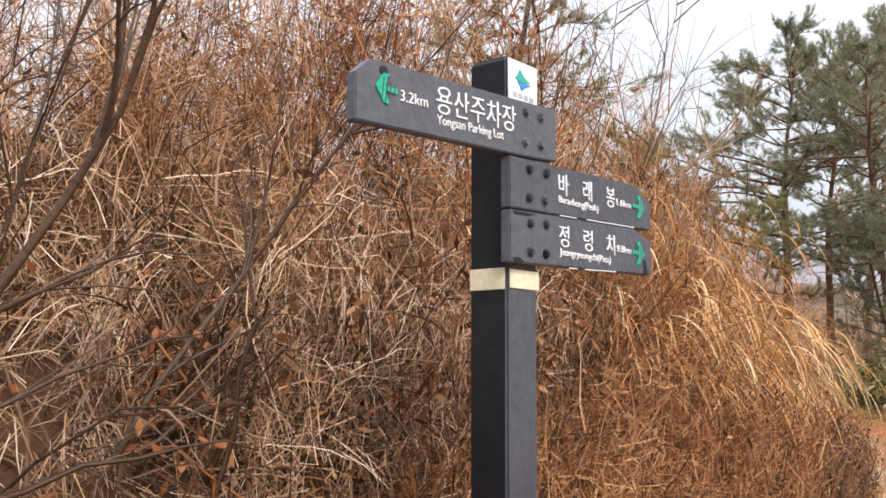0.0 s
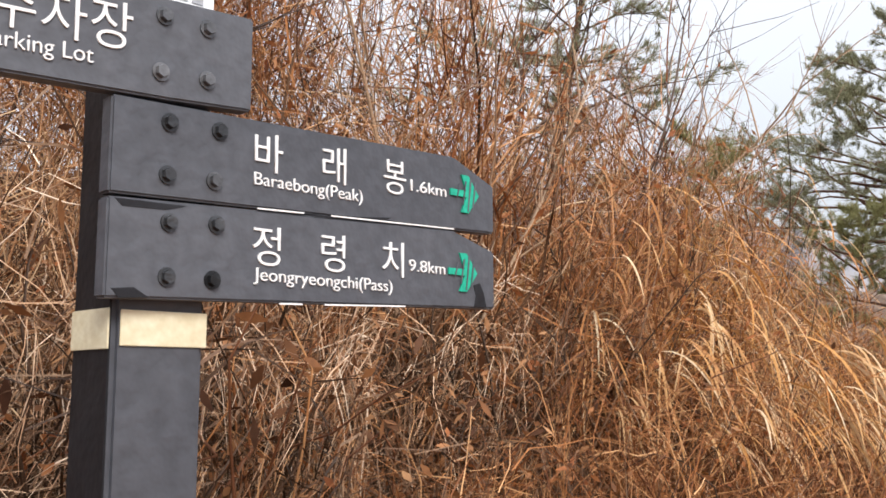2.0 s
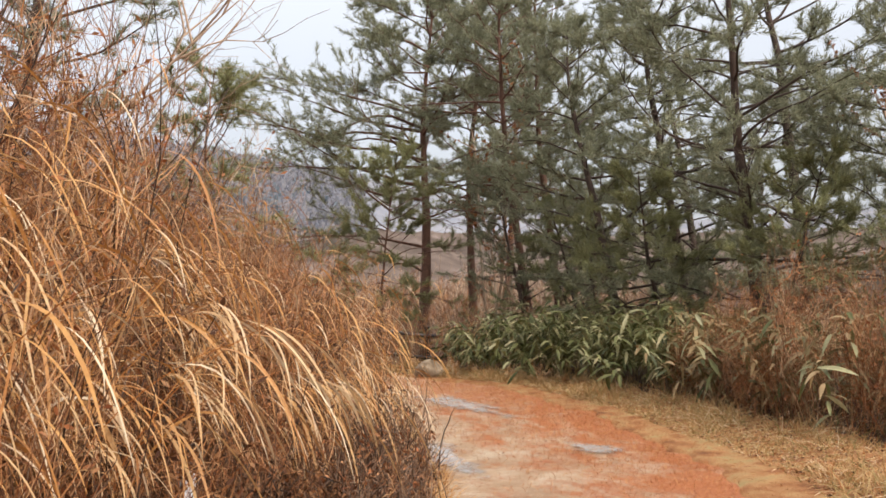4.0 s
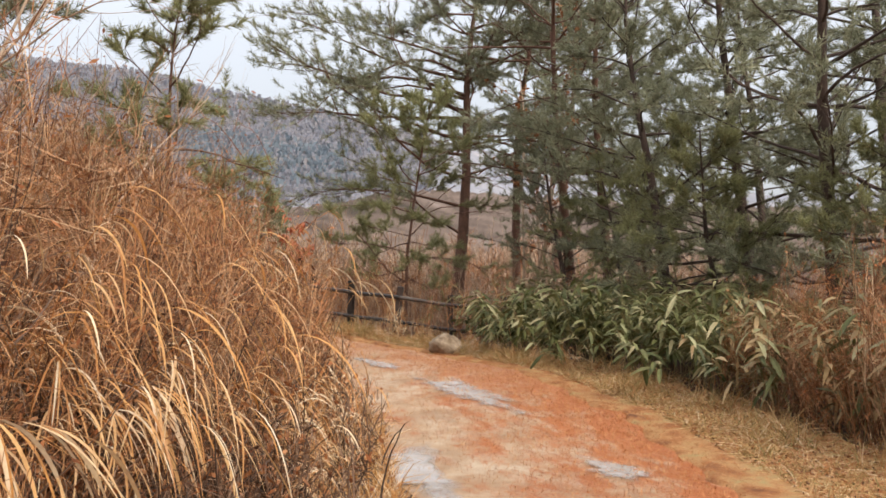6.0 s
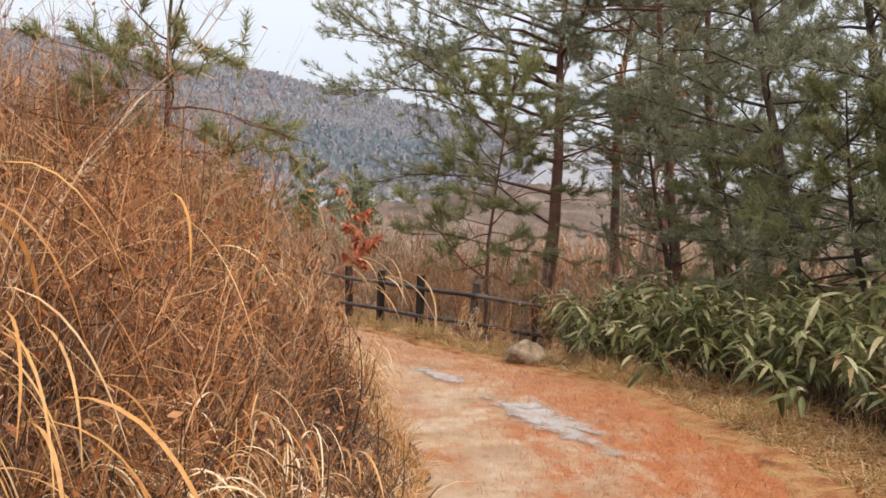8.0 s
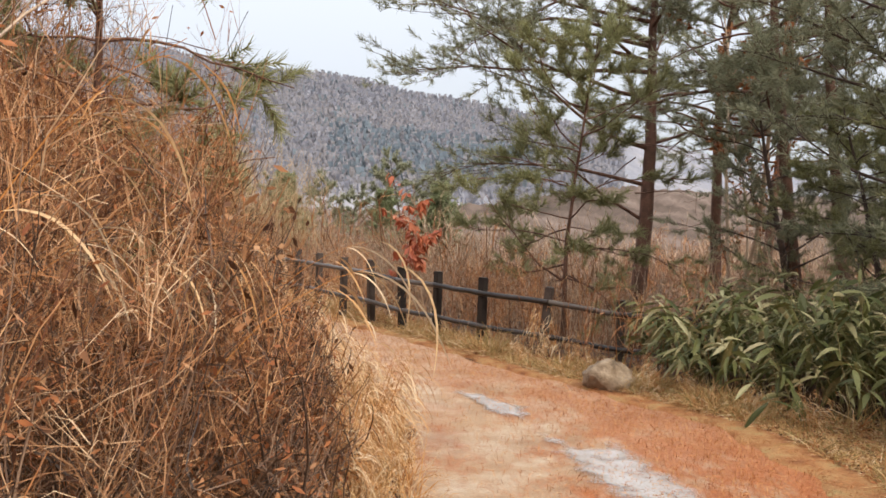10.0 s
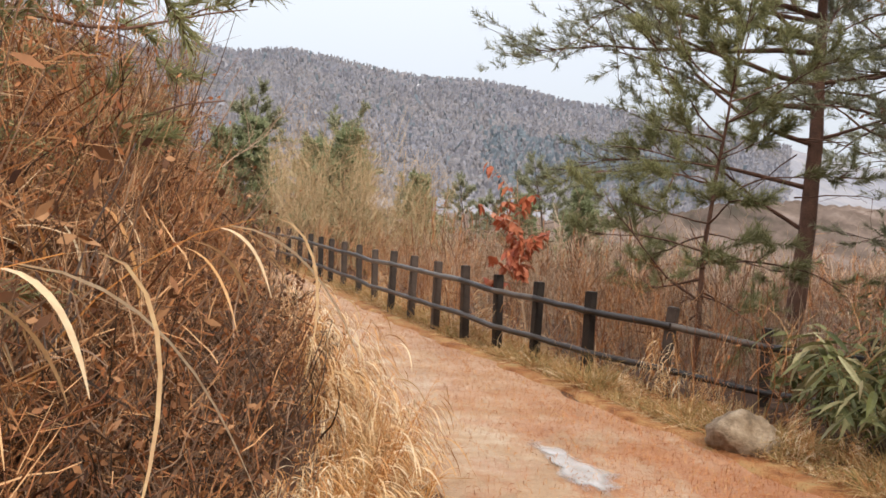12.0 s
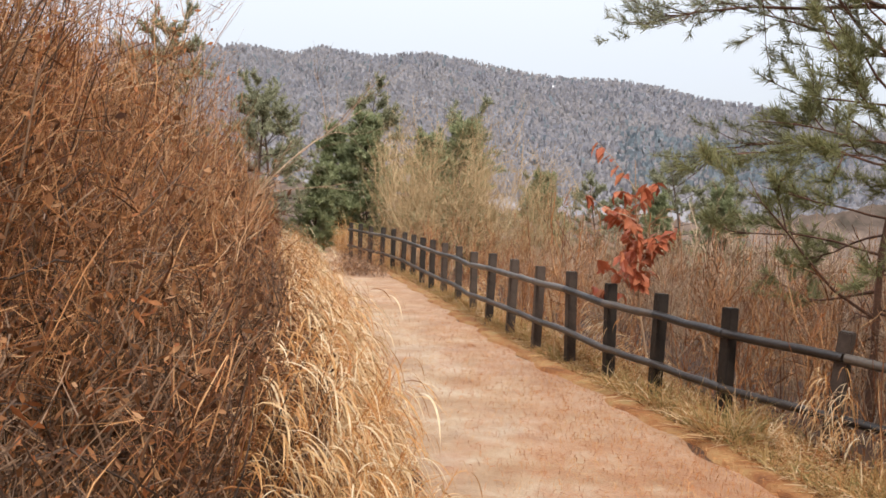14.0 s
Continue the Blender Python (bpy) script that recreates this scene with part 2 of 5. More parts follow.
def far_woods(name, cols, s):
    """Bare woods seen far off: mottled clumps, stretched along the slope's depth so that they stand upright to the eye."""
    m = mat(name, cols, 1.0, s, s * 6, 0, 0.5, "none", spec=0.0)
    n, l = m.node_tree.nodes, m.node_tree.links
    mp = n.new("ShaderNodeMapping")
    mp.inputs["Scale"].default_value = (1.0, 0.06, 0.85)
    l.new(next(k for k in n if k.type == "TEX_COORD").outputs["Object"], mp.inputs["Vector"])
    for k in n:
        if k.type == "TEX_NOISE":
            l.new(mp.outputs[0], k.inputs["Vector"])
            k.inputs["Detail"].default_value = 8
            k.inputs["Roughness"].default_value = 0.68
    # round crowns are shaded into the colour: pale middles, darker rims
    crown, bright = n.new("ShaderNodeTexVoronoi"), n.new("ShaderNodeMath")
    crown.inputs["Scale"].default_value = s * 2.2
    bright.operation, bright.inputs[1].default_value, bright.inputs[2].default_value = "MULTIPLY_ADD", -0.75, 0.86
    l.new(mp.outputs[0], crown.inputs["Vector"])
    l.new(crown.outputs["Distance"], bright.inputs[0])
    l.new(bright.outputs[0], next(k for k in n if k.type == "MATH" and k.operation == "MULTIPLY_ADD" and k != bright).inputs[2])
    return m


# distance haze is mixed into the mountain's colours: pale, blue-grey, low in contrast
HILLS = far_woods("hazed_wooded_hill", [(0.20, 0.202, 0.226), (0.24, 0.234, 0.25), (0.275, 0.26, 0.266), (0.31, 0.285, 0.28)], 0.06)
HILLS_NEAR = far_woods("brown_scrub_hill", [(0.06, 0.05, 0.038), (0.12, 0.088, 0.07), (0.17, 0.125, 0.10), (0.24, 0.185, 0.155)], 0.16)


# the mountain's trees carry the same haze in their base colours
FARTREE = mat("hazed_bare_trees", [(0.285, 0.285, 0.32), (0.31, 0.302, 0.325), (0.335, 0.316, 0.324), (0.37, 0.338, 0.328)], 1.0, 0.012, 0.5, 0, 0.25, trans=0.4, spec=0.0)
FARPINE = mat("hazed_blue_green_pines", [(0.19, 0.225, 0.255), (0.215, 0.25, 0.275), (0.245, 0.275, 0.29)], 1.0, 0.02, 0.5, 0, 0.1, trans=0.4, spec=0.0)


def puddle_water():
    """Shallow wet film whose rim breaks up over the soil."""
    # the pale greys paint the sky's reflection onto muddy water
    m = mat("sky_paled_muddy_water", [(0.34, 0.25, 0.20), (0.50, 0.45, 0.41), (0.60, 0.57, 0.55)], 0.16, 5, 60, 0.08, 0.3, "none", spec=0.7)
    n, l = m.node_tree.nodes, m.node_tree.links
    rim = n.new("ShaderNodeAttribute")
    rim.attribute_name = "depth"
    t, c = n.new("ShaderNodeTexNoise"), n.new("ShaderNodeTexCoord")
    t.inputs["Scale"].default_value, t.inputs["Detail"].default_value = 4.0, 6
    l.new(c.outputs["Object"], t.inputs["Vector"])
    a = n.new("ShaderNodeMath")
    a.operation = "ADD"
    l.new(rim.outputs["Fac"], a.inputs[0])
    l.new(t.outputs[0], a.inputs[1])
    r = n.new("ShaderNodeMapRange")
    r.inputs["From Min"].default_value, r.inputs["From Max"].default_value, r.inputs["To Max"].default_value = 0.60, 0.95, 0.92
    l.new(a.outputs[0], r.inputs["Value"])
    clear, mx = n.new("ShaderNodeBsdfTransparent"), n.new("ShaderNodeMixShader")
    l.new(r.outputs[0], mx.inputs[0])
    l.new(clear.outputs[0], mx.inputs[1])
    l.new(n["Principled BSDF"].outputs[0], mx.inputs[2])
    l.new(mx.outputs[0], n["Material Output"].inputs["Surface"])
    return m


WATER = puddle_water()


# ---- geometry helpers ----
class Geo:
    """Collects vertices and faces of many small pieces for one mesh."""

    def __init__(self, corners=4):
        self.v, self.f, self.m, self.n, self.c = [], [], [], 0, corners

    def add(self, v, quads, slot=0):
        self.v.append(v.reshape(-1, 3))
        self.f.append(quads.reshape(-1, self.c) + self.n)
        self.m.append(np.full(quads.size // self.c, slot, np.int32))
        self.n += v.size // 3

    def tubes(self, p, r, sides=3, slot=0):
        """p: (N, K, 3) lines, r: (N, K) radii."""
        N, K, _ = p.shape
        t = np.gradient(p, axis=1)
        t /= np.linalg.norm(t, axis=2, keepdims=True) + 1e-9
        ref = np.where(np.abs(t[..., 2:3]) > 0.9, [1.0, 0, 0], [0, 0, 1.0])
        a = np.cross(t, ref)
        a /= np.linalg.norm(a, axis=2, keepdims=True) + 1e-9
        b = np.cross(t, a)
        ang = np.arange(sides) * 2 * np.pi / sides
        v = p[:, :, None] + r[:, :, None, None] * (a[:, :, None] * np.cos(ang)[None, None, :, None] + b[:, :, None] * np.sin(ang)[None, None, :, None])
        i = np.arange(N * K * sides).reshape(N, K, sides)
        j = np.roll(i, -1, axis=2)
        self.add(v, np.stack([i[:, :-1], j[:, :-1], j[:, 1:], i[:, 1:]], -1), slot)

    def ribbons(self, p, w, side, slot=0):
        """p: (N, K, 3) lines, w: (N, K) half widths, side: (N, 3) across."""
        N, K, _ = p.shape
        s = side[:, None] * w[..., None]
        v = np.stack([p - s, p + s], 2)
        i = np.arange(N * K * 2).reshape(N, K, 2)
        self.add(v, np.stack([i[:, :-1, 0], i[:, :-1, 1], i[:, 1:, 1], i[:, 1:, 0]], -1), slot)

    def blades(self, base, tip, side, half):
        """Thin triangles from base to tip, for a geo of three corners."""
        n = len(base)
        self.add(np.stack([base - side * half, base + side * half, tip], 1), np.arange(n * 3).reshape(n, 3))

    def mesh(self, name, mats, smooth=False):
        v, f, mi = np.concatenate(self.v), np.concatenate(self.f), np.concatenate(self.m)
        me = bpy.data.meshes.new(name)
        me.vertices.add(len(v))
        me.vertices.foreach_set("co", v.astype(np.float32).ravel())
        me.loops.add(f.size)
        me.loops.foreach_set("vertex_index", f.astype(np.int32).ravel())
        me.polygons.add(len(f))
        me.polygons.foreach_set("loop_start", np.arange(0, f.size, self.c, dtype=np.int32))
        me.polygons.foreach_set("material_index", mi)
        if smooth:
            me.polygons.foreach_set("use_smooth", np.ones(len(f), bool))
        me.update(calc_edges=True)
        for x in mats:
            me.materials.append(x)
        return me


def part(name, bm, material, parent=None, label=""):
    """Links a bmesh or mesh as one object, under its thing if given."""
    if isinstance(bm, bmesh.types.BMesh):
        me = bpy.data.meshes.new(name)
        bm.to_mesh(me)
        bm.free()
        me.materials.append(material)
    else:
        me = bm
        if material is not None and not me.materials:
            me.materials.append(material)
    ob = new(name, me)
    if parent is not None:
        ob.parent = parent
    if label:
        tagged(ob, label)
    return ob


def box(x0, x1, y0, y1, z0, z1, bevel=0.004):
    bm = bmesh.new()
    bmesh.ops.create_cube(bm, size=1)
    for v in bm.verts:
        v.co = Vector(((x0 + x1) / 2 + v.co.x * (x1 - x0), (y0 + y1) / 2 + v.co.y * (y1 - y0), (z0 + z1) / 2 + v.co.z * (z1 - z0)))
    if bevel:
        bmesh.ops.bevel(bm, geom=bm.edges[:], offset=bevel, segments=2, affect="EDGES")
    return bm


def prism(outline, y0, y1, bevel=0.0):
    """An outline in x and z, given depth along y."""
    bm = bmesh.new()
    a = [bm.verts.new((x, y0, z)) for x, z in outline]
    b = [bm.verts.new((x, y1, z)) for x, z in outline]
    bm.faces.new(a)
    bm.faces.new(b[::-1])
    for i in range(len(a)):
        j = (i + 1) % len(a)
        bm.faces.new((a[j], a[i], b[i], b[j]))
    bmesh.ops.recalc_face_normals(bm, faces=bm.faces[:])
    if bevel:
        bmesh.ops.bevel(bm, geom=bm.edges[:], offset=bevel, segments=2, affect="EDGES")
    return bm


def unit(v):
    return v / (np.linalg.norm(v, axis=-1, keepdims=True) + 1e-9)


def grow(rng, base, way, length, k, curl=0.15, sag=0.0):
    """Lines that wander from base along way."""
    p, d, out = base.copy(), unit(way), [base.copy()]
    for _ in range(k):
        d = unit(d + curl * rng.normal(size=d.shape) + np.array([0, 0, sag]))
        p = p + d * (length / k)[:, None]
        out.append(p.copy())
    return np.stack(out, 1)


def spawn(rng, lines, per, lo, hi, spread, flat=1.0):
    """Starts and ways of side shoots along lines."""
    N, K, _ = lines.shape
    i = np.repeat(np.arange(N), per)
    s = rng.uniform(lo, hi, len(i)) * (K - 1)
    a = np.minimum(s.astype(int), K - 2)
    w = (s - a)[:, None]
    base = lines[i, a] * (1 - w) + lines[i, a + 1] * w
    way = unit(lines[i, a + 1] - lines[i, a]) + spread * rng.normal(size=(len(i), 3)) * np.array([1, 1, flat])
    return base, unit(way)


def taper(n, k, r0, r1):
    return np.linspace(1, 0, k)[None] * (np.broadcast_to(np.asarray(r0), (n,)) - r1)[:, None] + r1


# ---- lie of the land ----
GROUND_Y = (-30, 0, 5, 9, 12, 20, 25, 30, 40, 60, 120)
GROUND_Z = (0.9, 0.42, 0.40, 0.20, 0.02, 0.0, 0.10, 0.24, 0.50, 0.9, 1.5)
LEFT_Y = (-30, 0, 2, 5, 8, 11, 14, 17.5, 19.5, 22.5, 26, 30, 35, 40, 60, 120)
LEFT_X = (-14, -1.3, 0.2, 2.0, 3.5, 4.4, 4.8, 4.7, 4.0, 2.9, 1.4, -0.35, -2.6, -4.8, -14.5, -45)
RIGHT_Y = (-30, 0, 5, 9, 11, 14, 17, 18.6, 20.5, 22.8, 26, 31, 40, 60, 120)
RIGHT_X = (-9, 3.0, 5.2, 6.75, 7.4, 7.85, 7.8, 7.2, 6.3, 5.2, 3.6, 1.4, -2.6, -11, -40)


def left_edge(y):
    return np.interp(y, LEFT_Y, LEFT_X)


def right_edge(y):
    return np.interp(y, RIGHT_Y, RIGHT_X)


def wobble(x, y, s):
    return np.sin(x * s * 1.7 + 1.3 * np.sin(y * s * 1.1)) * np.cos(y * s * 1.3 + 0.7 * np.sin(x * s * 0.9 + 2))


def height(x, y):
    """The height of the ground: the trail, a bank on one side, a dip beyond the fence."""
    x, y = np.asarray(x, float), np.asarray(y, float)
    g = np.interp(y, GROUND_Y, GROUND_Z)
    dl = np.maximum(left_edge(y) - x - 0.1, 0)
    dr = np.maximum(x - right_edge(y) - 0.9, 0)
    bank = np.interp(y, (0, 4, 9, 14), (0.95, 0.95, 0.75, 0.62)) * dl / (1 + dl / 9.0)
    far = np.clip((y - 21) / 5, 0, 1)
    dip = far * -2.2 * (1 - np.exp(-dr / 9.0)) - 0.25 * (1 - far) * (1 - np.exp(-dr / 6.0))
    rough = 0.05 * wobble(x, y, 1.1) + 0.025 * wobble(y, x, 3.1)
    return g + bank + dip + rough * np.clip((dl + dr) * 1.5, 0.12, 1)


def z_at(x, y):
    return float(height(x, y))


def sheet(xs, ys, zf):
    X, Y = np.meshgrid(xs, ys, indexing="ij")
    geo = Geo()
    i = np.arange(X.size).reshape(X.shape)
    geo.add(np.stack([X, Y, zf(X, Y)], -1), np.stack([i[:-1, :-1], i[1:, :-1], i[1:, 1:], i[:-1, 1:]], -1))
    return geo


xs = np.r_[np.array([-2500, -900, -300, -120, -60, -40, -28, -20]), np.arange(-15, 16, 0.3), np.array([18, 22, 28, 36, 50, 70, 120, 300, 900, 2500])]
ys = np.r_[np.array([-2500, -700, -200, -60, -25, -12, -6]), np.arange(-4, 45, 0.3), np.array([48, 52, 58, 66, 78, 95, 120, 180, 320, 900, 2500])]
ground = part("ground", sheet(xs, ys, height).mesh("ground", [LITTER], True), None)
tagged(ground, "brown hillside ground covered in dead leaves and litter", "ground", kind="structure")

# the trail, a strip laid over the ground with ragged edges
ty = np.arange(-8, 60, 0.12)
tu = np.linspace(0, 1, 26)
le = left_edge(ty) + 0.10 * np.sin(ty * 2.3) + 0.06 * np.sin(ty * 5.1 + 1)
re_ = right_edge(ty) + 0.12 * np.sin(ty * 1.9 + 2) + 0.07 * np.sin(ty * 4.7)
TX = le[:, None] * (1 - tu) + re_[:, None] * tu
TY = np.repeat(ty[:, None], 26, 1)
TZ = height(TX, TY) + 0.012 + 0.006 * wobble(TX, TY, 2.7)
TZ[:, 0] -= 0.05
TZ[:, -1] -= 0.05
geo = Geo()
ix = np.arange(TX.size).reshape(TX.shape)
geo.add(np.stack([TX, TY, TZ], -1), np.stack([ix[:-1, :-1], ix[:-1, 1:], ix[1:, 1:], ix[1:, :-1]], -1))
trail_mesh = geo.mesh("path", [SOIL], True)
trail_mesh.attributes.new("across", "FLOAT", "POINT").data.foreach_set("value", np.tile(tu, len(ty)).astype(np.float32))
trail = part("path", trail_mesh, None)
tagged(trail, "damp pinkish dirt trail strewn with rusty pine needles", "path", kind="structure")


# dry grass mat between the trail and the plants on its outer side
VY = np.arange(-9, 45, 0.15)
vu = np.linspace(-0.3, 1, 16)
wide = np.interp(VY, (-2, 10, 16, 20, 23, 45), (1.5, 1.7, 1.3, 0.7, 0.75, 0.7))
VX = right_edge(VY)[:, None] + wide[:, None] * vu + 0.05 * np.sin(VY * 3.3)[:, None] + 0.04 * np.sin(VY * 7.7)[:, None]
VYY = np.repeat(VY[:, None], 16, 1)
VZ = height(VX, VYY) + 0.034 + 0.015 * wobble(VX, VYY, 6.0)
VZ[:, 0] -= 0.06
VZ[:, -1] -= 0.08
geo = Geo()
ix = np.arange(VX.size).reshape(VX.shape)
geo.add(np.stack([VX, VYY, VZ], -1), np.stack([ix[:-1, :-1], ix[:-1, 1:], ix[1:, 1:], ix[1:, :-1]], -1))
tagged(part("verge", geo.mesh("verge", [MAT], True), None), "matted straw-coloured grass verge", "verge", kind="structure")


def puddle(x, y, lx, ly, turn, seed):
    rng = np.random.default_rng(seed)
    bm = bmesh.new()
    deep = bm.verts.layers.float.new("depth")
    k = 40
    ph = rng.uniform(0, 6.28, 5)
    ring = []
    for i in range(k):
        a = 2 * math.pi * i / k
        r = 1 + 0.18 * math.sin(2 * a + ph[0]) + 0.16 * math.sin(3 * a + ph[1]) + 0.12 * math.sin(5 * a + ph[2]) + 0.08 * math.sin(9 * a + ph[3])
        px, py = lx * r * math.cos(a), ly * r * math.sin(a)
        c, s = math.cos(radians(turn)), math.sin(radians(turn))
        ring.append(bm.verts.new((x + px * c - py * s, y + px * s + py * c, 0)))
    mid = bm.verts.new((x, y, 0))
    mid[deep] = 0.75
    half = [bm.verts.new(v.co.lerp(mid.co, 0.5)) for v in ring]
    for i in range(k):
        j = (i + 1) % k
        half[i][deep] = 0.42
        bm.faces.new((mid, half[i], half[j]))
        bm.faces.new((half[i], ring[i], ring[j], half[j]))
    for v in bm.verts:
        v.co.z = z_at(v.co.x, v.co.y) + 0.027
    tagged(part("puddle", bm, WATER), "shallow puddle on the dirt trail, coloured grey for reflected sky", "puddle", "puddles on the trail", "structure")


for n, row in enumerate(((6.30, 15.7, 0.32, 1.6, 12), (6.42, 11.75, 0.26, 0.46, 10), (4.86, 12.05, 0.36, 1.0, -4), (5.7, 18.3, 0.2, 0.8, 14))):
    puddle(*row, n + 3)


def hills(name, label, dist, crest, material, seed, fine):
    """A ring of hills: crest gives degrees of elevation by bearing."""
    brg = np.radians(np.arange(-100, 100.01, 0.25))
    f = np.linspace(0, 1.2, 40)
    rad = dist * (0.45 + 0.55 * f)
    prof = np.where(f < 1, f ** 1.15 - 0.03, 1.0 - (f - 1) * 1.2)
    top = dist * np.tan(np.radians(np.interp(np.degrees(brg), *crest)))
    rng = np.random.default_rng(seed)
    B, Rr = np.meshgrid(brg, rad, indexing="ij")
    X, Y = np.sin(B) * Rr, np.cos(B) * Rr
    k = 400.0 / dist
    lump = dist * (0.004 * wobble(X, Y, 0.021 * k) + 0.007 * np.abs(np.sin(np.degrees(B) * 0.9 + Rr * 0.012)) * (Rr < dist * 0.93) + 0.002 * wobble(Y, X, 0.05 * k)) + rng.normal(size=B.shape) * dist * fine
    Z = prof[None] * top[:, None] + lump * np.clip(prof, 0.1, 1)[None]
    Z[:, 0] = -12
    geo = Geo()
    i = np.arange(B.size).reshape(B.shape)
    geo.add(np.stack([np.sin(B) * Rr + 5, np.cos(B) * Rr + 12, Z], -1), np.stack([i[:-1, :-1], i[:-1, 1:], i[1:, 1:], i[1:, :-1]], -1))
    return tagged(part(name, geo.mesh(name, [material], True), None), label, "hill", kind="structure")


RIDGE = ((-100, -40, -24.5, -22.1, -20.4, -16.6, -14.3, -12, -9.4, -6.5, -3.2, -0.7, 2.1, 4, 8, 16, 30, 100),
         (6, 8.5, 10.0, 9.55, 10.05, 9.6, 9.85, 9.6, 9.2, 8.95, 8.7, 8.15, 7.5, 7.2, 6.6, 4.6, 2.0, 2.0))
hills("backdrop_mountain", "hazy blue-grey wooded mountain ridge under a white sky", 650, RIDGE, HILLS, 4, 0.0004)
hills("backdrop_slope", "brown scrub slope across the valley", 150, ((-100, -30, -15, -5, 0, 6, 12, 20, 40, 100), (3, 3.5, 2.0, 1.2, 1.0, 1.6, 2.6, 2.4, 1.6, 1.0)), HILLS_NEAR, 9, 0.0022)


def hillside_trees(name, label, seed, n, brg, fs, size, tall, material):
    """Tree crowns standing all over the mountain's face, as thin upright sprays."""
    rg = np.random.default_rng(seed)
    b, f = np.radians(rg.uniform(*brg, n)), rg.uniform(0, 1, n) ** 0.8 * (fs[1] - fs[0]) + fs[0]
    rad = 650 * (0.45 + 0.55 * f)
    top = 650 * np.tan(np.radians(np.interp(np.degrees(b), *RIDGE)))
    x, y = np.sin(b) * rad, np.cos(b) * rad
    k = 400.0 / 650
    z = (f ** 1.15 - 0.03) * top + 650 * (0.004 * wobble(x, y, 0.021 * k) + 0.007 * np.abs(np.sin(np.degrees(b) * 0.9 + rad * 0.012)) * (rad < 650 * 0.93) + 0.002 * wobble(y, x, 0.05 * k)) * np.clip(f, 0.1, 1)
    mid = np.stack([x + 5, y + 12, z - 0.6], -1)
    h = rg.uniform(*tall, n)
    turn = rg.uniform(0, 6.28, n)
    side = np.c_[np.cos(turn), np.sin(turn), np.zeros(n)]
    lean = np.c_[rg.normal(size=(n, 2)) * 0.3 * h[:, None], h]
    geo = Geo(3)
    geo.blades(mid, mid + lean, side, rg.uniform(*size, n)[:, None])
    geo.blades(mid + lean * 0.9, mid - np.array([0, 0, 1.0]), side, rg.uniform(*size, n)[:, None] * 0.8)
    return tagged(part(name, geo.mesh(name, [material]), None), label, "trees", kind="stuff")


hillside_trees("hillside_trees", "bare grey-brown winter trees all over the far mountainside, paled by painted haze", 301, 42000, (-32, 14), (0.16, 1.02), (0.5, 1.5), (1.4, 4.0), FARTREE)
hillside_trees("hillside_conifers", "blue-green conifers low on the far mountainside, paled by painted haze", 302, 900, (-3, 9), (0.25, 0.6), (0.8, 1.6), (3.0, 6.0), FARPINE)
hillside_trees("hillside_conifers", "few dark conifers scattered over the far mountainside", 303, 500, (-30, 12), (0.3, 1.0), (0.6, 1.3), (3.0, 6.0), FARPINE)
hillside_trees("snow_patches", "small patches of old snow high on the far mountainside", 304, 16, (-7.6, -6.8), (0.84, 0.93), (1.5, 3.5), (0.8, 1.6), WHITE)
hillside_trees("snow_patches", "thin streak of old snow high on the far mountainside", 305, 8, (-14.6, -13.3), (0.92, 0.94), (1.5, 3.0), (0.5, 1.0), WHITE)


# ---- thickets ----
def shrub_meshes(name, seed, stems, tall, lean, mats, branches=9, twigs=6, leaves=120, wide=0.35, droop=-0.02, thick=0.0055, reach=0.75, curl=0.13, fork=0.55, start=0.2, bends=1):
    """Branches, twigs and withered leaves of a bush, kept within its reach."""
    rng = np.random.default_rng(seed)
    wood, fine, dead = Geo(), Geo(), Geo()

    def held(p):
        r = np.linalg.norm(p[..., :2], axis=-1, keepdims=True) + 1e-6
        q = p.copy()
        q[..., :2] *= reach * np.tanh(r / reach) / r
        return q

    base = np.c_[rng.normal(size=(stems, 2)) * wide, np.full(stems, -0.1)]
    way = np.c_[rng.normal(size=(stems, 2)) * lean + base[:, :2] * 0.4, np.ones(stems)]
    ln = tall * rng.uniform(0.6, 1.08, stems)
    s = held(grow(rng, base, way, ln, 6, curl, droop))
    wood.tubes(s, taper(stems, 7, thick * rng.uniform(0.6, 1.4, stems), thick * 0.3), 3, 0)
    b0, bw = spawn(rng, s, branches, start, 0.98, fork)
    bl = tall * rng.uniform(0.14, 0.40, len(b0))
    b = held(grow(rng, b0, bw, bl, 4, 0.2, droop))
    wood.ribbons(b, taper(len(b0), 5, thick * 0.55, thick * 0.25), unit(np.cross(bw, rng.normal(size=bw.shape))), 1)
    t0, tw = spawn(rng, b, twigs, 0.15, 1.0, 0.7)
    tl = tall * rng.uniform(0.06, 0.2, len(t0))
    t = held(grow(rng, t0, tw, tl, bends, 0.25, droop))
    side = unit(np.cross(tw, rng.normal(size=tw.shape)))
    fine.ribbons(t, taper(len(t0), bends + 1, thick * 0.36, thick * 0.16), side, 0)
    out = [wood.mesh(name + "_branches", [mats[2] if len(mats) > 2 else mats[0], mats[0]]), fine.mesh(name + "_twigs", mats[:1])]
    if leaves:
        k = rng.integers(0, len(t), leaves)
        a = t[k, 1]
        d = unit(rng.normal(size=(leaves, 3)) + [0, 0, -0.5]) * rng.uniform(0.025, 0.06, leaves)[:, None]
        dead.ribbons(np.stack([a, a + d * 0.5, a + d], 1), np.tile([[0.002, 0.010, 0.002]], (leaves, 1)), unit(np.cross(d, rng.normal(size=d.shape))), 0)
        out.append(dead.mesh(name + "_leaves", mats[1:2]))
    return out


